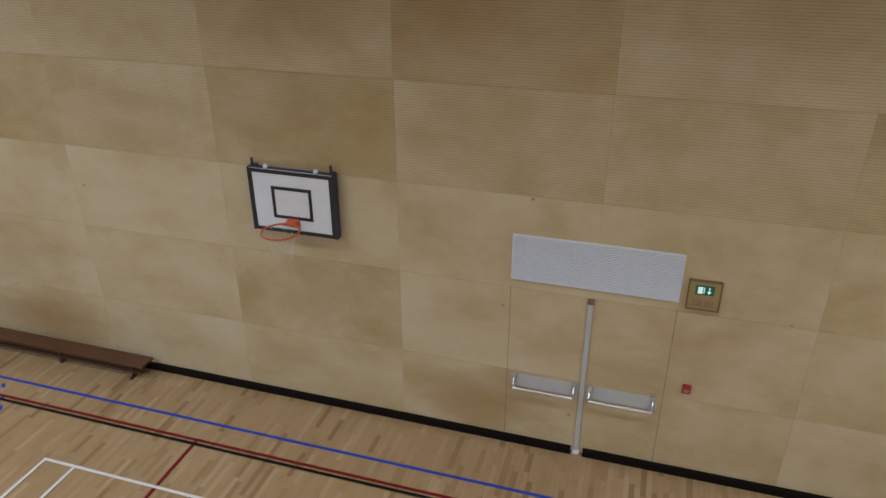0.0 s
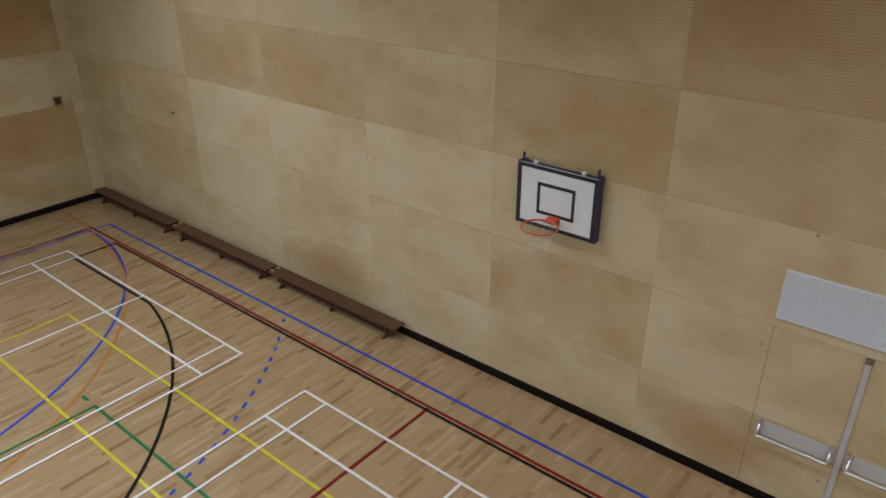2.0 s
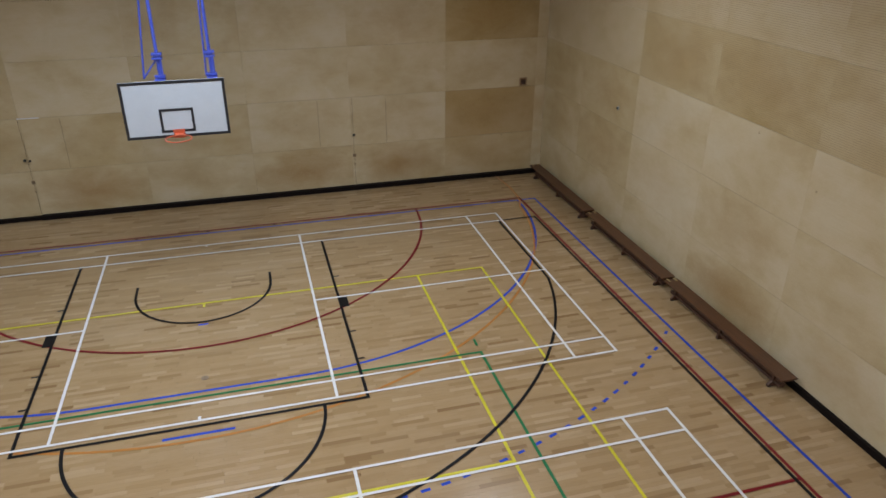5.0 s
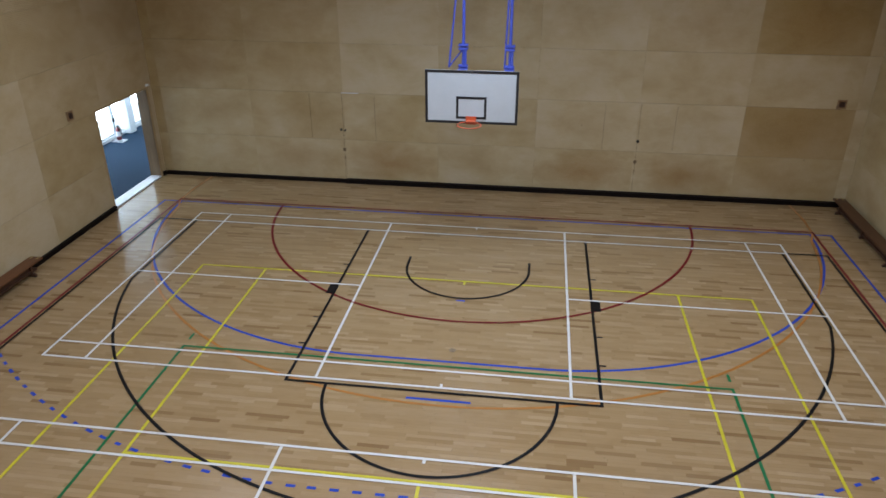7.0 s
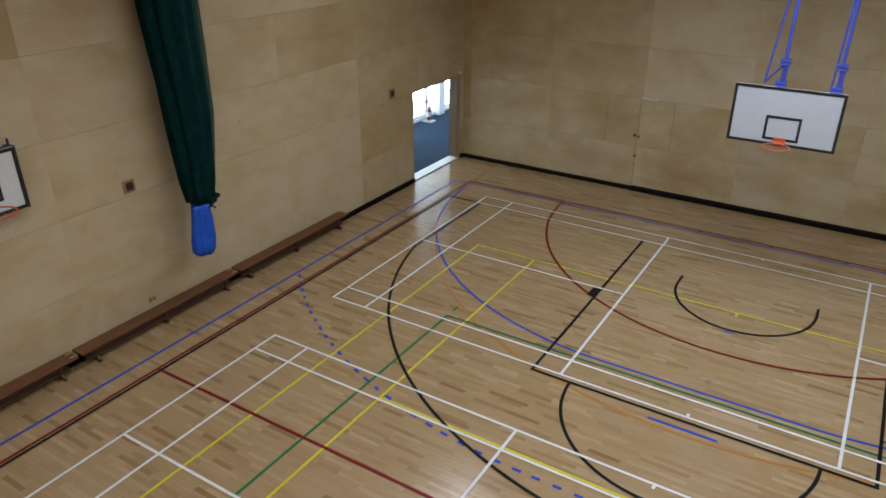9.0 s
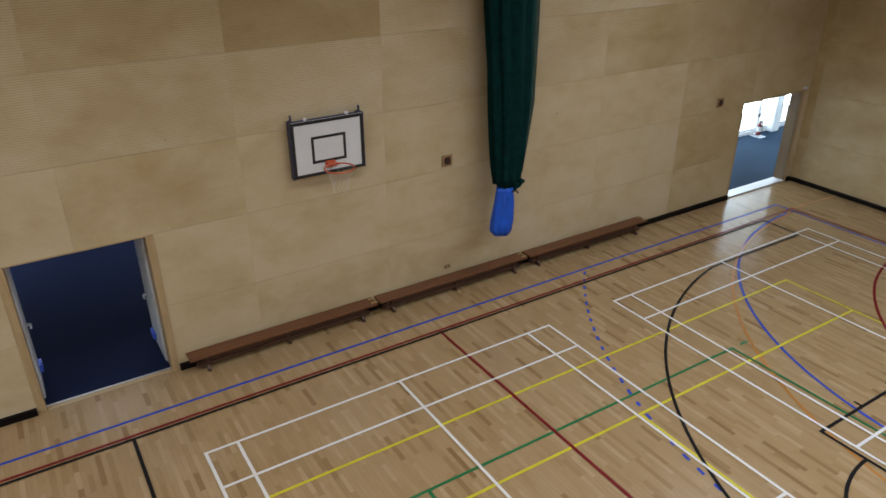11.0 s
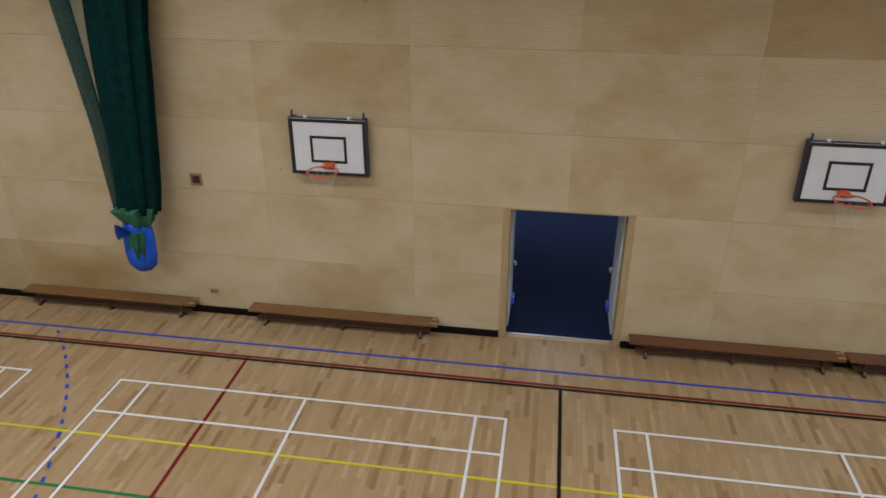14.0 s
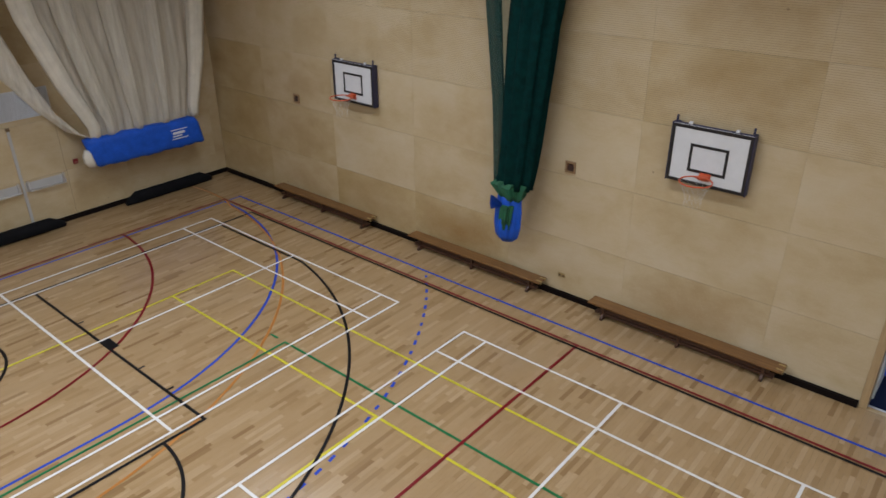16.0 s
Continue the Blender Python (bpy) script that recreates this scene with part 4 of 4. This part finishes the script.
pleated(bm, lerp_rows([(1.98, 0.02, -0.11, 0.15, 0.22), (1.7, 0.03, -0.12, 0.18, 0.25), (1.4, 0.04, -0.13, 0.2, 0.25), (1.2, 0.04, -0.14, 0.17, 0.22), (1.09, 0.04, -0.14, 0.08, 0.12)], 0.06), folds=4, depth=0.1, seed=2.0)
part("bag", bm, BLUE_BAG, net2, "bright blue vinyl storage bag, torn open", smooth=True)
bm = bmesh.new()
pleated(bm, lerp_rows([(1.85, 0.17, -0.06, 0.09, 0.10), (1.6, 0.20, -0.08, 0.08, 0.10), (1.38, 0.20, -0.09, 0.04, 0.07)], 0.06), folds=4, depth=0.25)
part("spilled_net", bm, GREEN_TAIL, net2, "green net spilling from the bag")
bm = bmesh.new()
skin = [[(0.19, -0.42, 1.97), (0.235, -0.32, 1.99), (0.24, -0.2, 1.93), (0.225, -0.12, 1.88)],
        [(0.20, -0.43, 1.82), (0.26, -0.33, 1.84), (0.27, -0.23, 1.83), (0.24, -0.15, 1.82)],
        [(0.19, -0.41, 1.69), (0.235, -0.36, 1.72), (0.25, -0.28, 1.77), (0.23, -0.19, 1.79)]]
loft(bm, skin, closed=False)
bmesh.ops.solidify(bm, geom=bm.faces[:], thickness=0.012)
part("torn_flap", bm, BLUE_BAG, net2, "loose blue vinyl flap", smooth=True)

# white practice nets before the south wall, gathered into a long blue bag
wn1 = thing("white_practice_net", "white practice nets gathered into a long blue bag", "practice net")
wn1.matrix_world = pose(-6.4, -16.4, 0)
def sheet_rows(keys, n, amp, folds, seed, y=0.0):
    rows = []
    for z, xa, xb in lerp_rows(keys, 0.15):
        rows.append([(xa + (xb - xa) * i / n, y + amp * math.sin(folds * i / n * 6.28 + seed + 0.25 * math.sin(z)) + 0.4 * amp * math.sin(folds * 2.7 * i / n * 6.28 + z * 0.7), z) for i in range(n + 1)])
    return rows
bm = bmesh.new()
loft(bm, sheet_rows([(CEIL - 0.01, 2.6, -2.2), (4.6, 1.9, -1.95), (3.2, 1.45, -1.75), (2.3, 1.25, -1.5), (1.9, 1.25, -1.42)], 150, 0.04, 5, 0.4), closed=False)
part("netting", bm, WHITE_NET, wn1, smooth=True)
for i, (xa, xb, r) in enumerate(((2.0, 1.15, 0.17), (1.25, 0.75, 0.15), (0.25, 0.1, 0.16), (-0.7, -0.6, 0.13), (-1.85, -1.38, 0.17))):
    bm = bmesh.new()
    pleated(bm, lerp_rows([(CEIL - 0.01, 0.0 + xa * 1.25, 0, r * 1.5, r), (4.6, xa, 0.05, r * 1.3, r), (3.2, (xa + xb) / 2, 0.08, r * 1.1, r * 0.9), (2.2, xb, 0.06, r * 0.8, r * 0.7), (1.92, xb, 0.04, r * 0.6, r * 0.6)]), seed=i * 1.1, folds=5, depth=0.06, n=44)
    part("gathered_fold", bm, WHITE_NET if i in (1, 2, 3) else WHITE_DENSE, wn1, "thick gathered fold of white netting", smooth=True)
bm = bmesh.new()
pts = [(2.95, 0.05, 4.6), (2.55, 0.1, 3.6), (2.1, 0.12, 2.75), (1.65, 0.12, 2.2), (1.3, 0.1, 2.0)]
pts = [(3.6, 0.0, CEIL - 0.01)] + pts
out = []
for j, (px, py, pz) in enumerate(pts):
    r = (0.4, 0.3, 0.22, 0.17, 0.13, 0.10)[j]
    out.append([(px + r * (1 + 0.2 * math.sin(5 * a)) * math.cos(a), py + 0.6 * r * math.sin(a), pz + 0.5 * r * math.cos(a) * (1 if j > 2 else 0)) for a in [2 * math.pi * k / 28 for k in range(28)]])
loft(bm, out)
part("hanging_strand", bm, WHITE_NET, wn1, "white net strand sagging to the bag", smooth=True)
bm = bmesh.new()
out = []
for i in range(33):
    x = 1.35 - 2.74 * i / 32
    e = min(1, 0.97 + 4 * min(i, 32 - i) / 32)
    zc = 1.63 + 0.012 * math.sin(i * 0.7) - 0.05 * i / 32
    out.append([(x + 0.10 * math.sin(a), 0.05 + e * 0.16 * math.copysign(abs(math.cos(a)) ** 0.6, math.cos(a)) * (1 + 0.05 * math.sin(i)), zc + e * 0.345 * math.copysign(abs(math.sin(a)) ** 0.4, math.sin(a)) + 0.012 * math.sin(i * 1.9 + 3 * a)) for a in [2 * math.pi * k / 24 for k in range(24)]])
loft(bm, out, cap=True)
blob = bmesh.new()
pleated(blob, lerp_rows([(1.72, 1.40, 0.05, 0.06, 0.08), (1.6, 1.42, 0.06, 0.11, 0.12), (1.45, 1.40, 0.06, 0.12, 0.13), (1.33, 1.36, 0.06, 0.08, 0.09)], 0.04), folds=4, depth=0.12, n=28)
part("net_end", blob, WHITE_DENSE, wn1, "white netting bulging from the bag's end", smooth=True)
bag = part("bag", bm, BLUE_BAG, wn1, "long bright blue vinyl bag", smooth=True)
part("printed_panel", boxes((-1.02, -0.58, 0.214, 0.219, 1.50, 1.52), (-1.02, -0.58, 0.214, 0.219, 1.72, 1.74), (-0.94, -0.62, 0.214, 0.219, 1.62, 1.68), (-0.86, -0.62, 0.214, 0.219, 1.56, 1.59)), GRILLE_WHITE, bag, "white printed bars")

# rolled black mats at the foot of the south wall
def floor_mat(x0, x1):
    bm = bmesh.new()
    out = []
    n = 24
    for i in range(n + 1):
        x = x0 + (x1 - x0) * i / n
        e = min(1, 0.4 + 5 * min(i, n - i) / n)
        out.append([(x - (x0 + x1) / 2, 0.15 * e * math.cos(a) * (1 + 0.06 * math.sin(i * 1.3)), 0.14 + 0.14 * e * math.copysign(abs(math.sin(a)) ** 0.7, math.sin(a)) - (0.14 - 0.14 * e)) for a in [2 * math.pi * k / 20 for k in range(20)]])
    loft(bm, out, cap=True)
    ob = tagged(new("rolled_mat", mesh_of("rolled_mat", bm, BLACK_MAT, True)), "long rolled black vinyl mat against the skirting", "mat", "rolled mats")
    ob.location = ((x0 + x1) / 2, -16.75, 0.0)


floor_mat(-8.2, -5.8)
floor_mat(-4.3, -1.9)


# floor socket cover and post marks
bm = bmesh.new()
tube(bm, (0, 0, 0.0005), (0, 0, 0.006), 0.055, 24)
cover = tagged(new("floor_socket", mesh_of("floor_socket", bm, BROWN_WOOD)), "small brown round floor socket cover in the oak", "floor socket")
cover.location = (0.055, 9.46, 0.0)

# ---- small wall fittings ----
def socket_box(m):
    s = thing("wall_socket_box", "brown square wooden box with dark round socket", "wall socket", "net post sockets")
    s.matrix_world = m
    w = 0.102
    part("frame", boxes((-w, w, -0.03, -0.001, w - 0.03, w), (-w, w, -0.03, -0.001, -w, -w + 0.03), (-w, -w + 0.03, -0.03, -0.001, -w + 0.03, w - 0.03), (w - 0.03, w, -0.03, -0.001, -w + 0.03, w - 0.03), bevel=0.002), BOX_FRAME, s)
    part("back_plate", boxes((-w + 0.03, w - 0.03, -0.012, -0.001, -w + 0.03, w - 0.03)), BOX_WOOD, s)
    bm = bmesh.new()
    tube(bm, (0.01, -0.012, -0.005), (0.01, -0.04, -0.005), 0.062, 18, 0.054)
    part("socket", bm, SOCKET_BROWN, s, "dark brown round socket")


for y in (6.07, -6.22, -13.62, 13.5):
    socket_box(pose(WEST, y, 2.58, 0, 0, 90))
socket_box(pose(8.24, NORTH, 2.53, 0, 0, 0))


plug = thing("wall_fitting", "small grey round fitting on the plywood", "wall fitting")
plug.matrix_world = pose(EAST, 13.05, 2.79, 0, 0, -90)
bm = bmesh.new()
tube(bm, (0, -0.001, 0), (0, -0.02, 0), 0.04, 16)
part("flange", bm, GREY_PLATE, plug)
bm = bmesh.new()
tube(bm, (0, -0.02, 0), (0, -0.045, 0), 0.022, 12)
part("stud", bm, RUBBER, plug)


def outlet(m):
    o = thing("power_outlet", "double metal power outlet low on the wall", "power outlet", "power outlets")
    o.matrix_world = m
    part("plate", boxes((-0.075, 0.075, -0.01, -0.001, -0.045, 0.045), bevel=0.003), BRASS, o)
    for x in (-0.035, 0.035):
        part("socket_face", boxes((x - 0.024, x + 0.024, -0.014, -0.0105, -0.026, 0.02), bevel=0.002), BROWN_WOOD, o)


outlet(pose(WEST, 6.08, 0.43, 0, 0, 90))
outlet(pose(WEST, -6.23, 0.43, 0, 0, 90))


def store_doors(x):
    """Flush store doors in the end wall: joints, knobs and lock plates."""
    d = thing("store_door", "flush plywood store doors with dark knobs", "door", "store doors")
    d.matrix_world = pose(x, NORTH, 0)
    for dx, za, zb in ((0, 0.12, 2.38), (-0.85, 1.2, 2.36), (0.85, 1.2, 2.36)):
        part("door_joint", boxes((dx - 0.0025, dx + 0.0025, -0.003, 0.02, za, zb)), BACKING, d)
    for dx, dz, r in ((-0.045, 1.46, 0.032), (0.055, 1.44, 0.026)) if x < 0 else ((0.0, 1.46, 0.034),):
        bm = bmesh.new()
        tube(bm, (dx, -0.002, dz), (dx, -0.05, dz), r * 0.6, 12)
        bmesh.ops.create_uvsphere(bm, u_segments=14, v_segments=8, radius=r, matrix=Matrix.Translation((dx, -0.06, dz)))
        part("knob", bm, RUBBER, d, "dark round knob")
    part("lock_plate", boxes((-0.04, 0.04, -0.008, -0.0035, 0.87, 0.95), bevel=0.002), BROWN_WOOD, d)
    part("keyhole", boxes((-0.018, 0.018, -0.008, -0.0035, 0.66, 0.70), bevel=0.002), BROWN_WOOD, d)


store_doors(-3.74)
store_doors(3.72)
solid("trim", boxes((-3.74, -3.30, NORTH - 0.012, NORTH - 0.001, 2.395, 2.415)), GRILLE_WHITE, "pale strip over the store doors", "trim")


# ceiling luminaires, one over each lamp
def luminaire(m):
    f = thing("ceiling_light", "long white metal ceiling luminaire, added out of view", "ceiling light", "ceiling lights")
    f.matrix_world = m
    part("frame", boxes((-0.4, 0.4, -1.7, 1.7, -0.11, -0.001), bevel=0.01), GRILLE_WHITE, f)
    return f


first = None
for lx in LAMP_X:
    for ly in LAMP_Y:
        if first is None:
            first = luminaire(pose(lx, ly, CEIL))
        else:
            copy_thing(first, pose(lx, ly, CEIL))

# luminaire bodies added out of view over the foyer fill lights
for lx, ly, power in FOYER_FILL_LAMPS:
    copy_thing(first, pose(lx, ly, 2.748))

# ---- plywood sheets on the walls ----
GAP = 0.0042
ROWS = (0.0, 1.175, 2.405, 3.635, 4.87, 6.10, CEIL)
PH = 0.018
panel_meshes = {}


def panel_mesh(w, h, slot):
    key = (round(w, 3), round(h, 3), slot)
    if key not in panel_meshes:
        bm = bmesh.new()
        box(bm, -w / 2 + GAP / 5, w / 2 - GAP / 5, 0, PH, -h / 2 + GAP / 2, h / 2 - GAP / 2)
        panel_meshes[key] = mesh_of("panel", bm, PLY_SLOT if slot else PLY)
    return panel_meshes[key]


rng = random.Random(11)


def sheet(wall, m, along, z, w, h, slot, tint, blotch, russet=0.0):
    ob = new("panel", panel_mesh(w, h, slot))
    ob.matrix_world = m @ pose(along + w / 2, 0, z + h / 2)
    ob.parent = wall
    ob.color = (tint, blotch, russet, 1)


def line_wall(wall, m, a0, a1, start, pitch, slots_from, special, holes=(), mean=0.17):
    """Sheets in rows between a0 and a1 along the wall; holes: (from, to, height) kept clear."""
    cuts = [a0]
    k = math.ceil((a0 - start) / pitch + 1e-6)
    while start + k * pitch < a1 - 0.05:
        if start + k * pitch > a0 + 0.05:
            cuts.append(start + k * pitch)
        k += 1
    cuts.append(a1)
    for i, (p, q) in enumerate(zip(cuts, cuts[1:])):
        col = math.floor(((p + q) / 2 - start) / pitch)
        for r, (z0, z1) in enumerate(zip(ROWS, ROWS[1:])):
            tint = min(1, max(0, rng.gauss(mean, 0.10)))
            blotch = rng.random() * 0.25 if rng.random() < 0.5 else 0.0
            tone = special.get((col, r), (tint, blotch))
            spans = [(p, q)]
            for h0, h1, hh in holes:
                if z0 < hh - 0.05:
                    spans = [s for u, v in spans for s in ((u, min(v, h0)), (max(u, h1), v)) if s[1] - s[0] > 0.02]
            for u, v in spans:
                sheet(wall, m, u, z0, v - u, z1 - z0, r >= slots_from, *tone)


# columns count from the sheet that starts nearest the hall's middle; rows from the floor
line_wall(wall_east, pose(EAST, 0, 0, 0, 0, -90), -NORTH, -SOUTH, -0.05, 2.465, 3, {
    # (-1, 4), (0, 4) and (0, 3) are tinted paler to include lamp glare
    (-1, 4): (0.5, 0.25, 0.15), (-1, 3): (0.2, 0.1), (-1, 0): (0.3, 0.75), (-2, 3): (0.62, 0.25), (-2, 4): (0.5, 0.2), (-2, 1): (0.45, 0.3),
    (-2, 2): (0.12, 0), (-3, 2): (0.08, 0), (-3, 3): (0.38, 0.2), (-4, 3): (0.6, 0.25), (-5, 3): (0.5, 0.3), (-6, 1): (0.55, 0.3), (-6, 2): (0.55, 0.2),
    (-4, 0): (0.2, 0.7), (-4, 2): (0.1, 0), (-5, 2): (0.1, 0.1), (0, 4): (0.15, 0.1), (0, 3): (0.2, 0.1), (0, 1): (0.3, 0.2), (1, 3): (0.55, 0.2), (1, 2): (0.35, 0.2), (-7, 2): (0.45, 0.1), (-7, 1): (0.5, 0.15), (-7, 0): (0.4, 0.2), (-6, 0): (0.35, 0.2), (-3, 4): (0.25, 0.1)})
line_wall(wall_north, pose(0, NORTH, 0), WEST, EAST, -1.25, 2.46, 9, {
    (3, 1): (0.8, 0.3, 0.32), (3, 3): (0.85, 0.5, 0.16), (2, 2): (0.18, 0), (3, 2): (0.24, 0.1), (2, 1): (0.15, 0.1), (1, 1): (0.2, 0.15), (1, 2): (0.2, 0.1), (0, 2): (0.3, 0.1), (0, 3): (0.35, 0.1), (3, 0): (0.5, 0.25, 0.12), (-1, 0): (0.3, 0.85), (1, 0): (0.3, 0.85), (2, 0): (0.3, 0.8),
    (2, 3): (0.2, 0.2), (1, 3): (0.16, 0), (0, 0): (0.2, 0.1), (-2, 1): (0.4, 0.2), (-1, 1): (0.45, 0.1), (0, 1): (0.4, 0.1), (-3, 2): (0.5, 0.3), (-2, 2): (0.45, 0.1), (-4, 0): (0.6, 0), (-4, 1): (0.6, 0), (-4, 2): (0.65, 0), (-4, 3): (0.7, 0), (-3, 0): (0.45, 0.2), (-3, 1): (0.4, 0.2), (-3, 3): (0.6, 0.2), (-2, 3): (0.35, 0.1), (-2, 0): (0.3, 0.3)})
line_wall(wall_west, pose(WEST, 0, 0, 0, 0, 90), SOUTH, NORTH, -0.08, 2.46, 3, {
    # dark low sheets -7 to -5, by the south corner, hold shade in their tint
    (-4, 0): (0.5, 0.8), (-2, 0): (0.15, 0.5), (0, 2): (0.35, 0.25), (1, 4): (0.5, 0.2, 0.15), (0, 4): (0.35, 0.2), (-3, 1): (0.05, 0), (5, 1): (0.5, 0.1), (-2, 3): (0.4, 0.2), (3, 0): (0.05, 0), (4, 0): (0.08, 0), (4, 1): (0.05, 0), (3, 1): (0.08, 0), (4, 2): (0.12, 0), (3, 2): (0.1, 0), (5, 0): (0.4, 0), (5, 2): (0.25, 0), (6, 2): (0.25, 0), (2, 1): (0.12, 0), (2, 2): (0.15, 0), (-5, 0): (0.55, 0.4), (-6, 0): (0.4, 0.2), (-6, 1): (0.5, 0.2), (-7, 1): (0.6, 0.2), (-7, 0): (0.6, 0.3), (-7, 2): (0.5, 0.2), (1, 0): (0.15, 0.1), (1, 1): (0.1, 0), (0, 1): (0.1, 0), (-3, 0): (0.1, 0), (-1, 0): (0.05, 0), (-2, 1): (0.15, 0), (-1, 1): (0.15, 0)},
    ((D1[0] - 0.05, D1[1] + 0.05, 2.4), (D2[0] - 0.02, D2[1] + 0.06, 2.4)), 0.08)
line_wall(wall_south, pose(0, SOUTH, 0, 0, 0, 180), WEST, EAST, -1.25, 2.46, 9, {})

# ---- oak strips of the floor ----
STRIP_W = 0.07
rng = random.Random(5)
LENGTHS = (0.36, 0.45, 0.54, 0.66)
plank_meshes = []
for L in LENGTHS:
    bm = bmesh.new()
    box(bm, 0.0006, L - 0.0006, 0.0006, STRIP_W - 0.0006, -0.010, 0.0)
    plank_meshes.append(mesh_of("plank", bm, FLOOR_PLANK))
verts, faces = [], []
rows_n = int((NORTH - SOUTH) / STRIP_W)
singles = 0
for j in range(rows_n):
    y = SOUTH + 0.5 * ((NORTH - SOUTH) - rows_n * STRIP_W) + j * STRIP_W
    x = WEST - rng.random() * 0.4
    while x < EAST:
        k = rng.randrange(4)
        L = LENGTHS[k]
        if 6.9 < y < 8.3 and -3.5 < x < 4.5 and singles < 300:
            ob = new("plank", plank_meshes[k])
            ob.location = (x, y, 0)
            ob.parent = floor
            singles += 1
        else:
            a, b = max(x, WEST) + 0.0006, min(x + L, EAST) - 0.0006
            if b - a > 0.01:
                c, d, n0 = y + 0.0006, y + STRIP_W - 0.0006, len(verts)
                verts += [(a, c, 0), (b, c, 0), (b, d, 0), (a, d, 0), (a, c, -0.01), (b, c, -0.01), (b, d, -0.01), (a, d, -0.01)]
                faces += [(n0, n0 + 1, n0 + 2, n0 + 3), (n0, n0 + 4, n0 + 5, n0 + 1), (n0 + 1, n0 + 5, n0 + 6, n0 + 2), (n0 + 2, n0 + 6, n0 + 7, n0 + 3), (n0 + 3, n0 + 7, n0 + 4, n0)]
        x += L
me = bpy.data.meshes.new("floor_strips")
me.from_pydata(verts, [], faces)
me.materials.append(FLOOR_STRIPS)
strips = tagged(new("floor_strips", me), kind="stuff")
strips.parent = floor
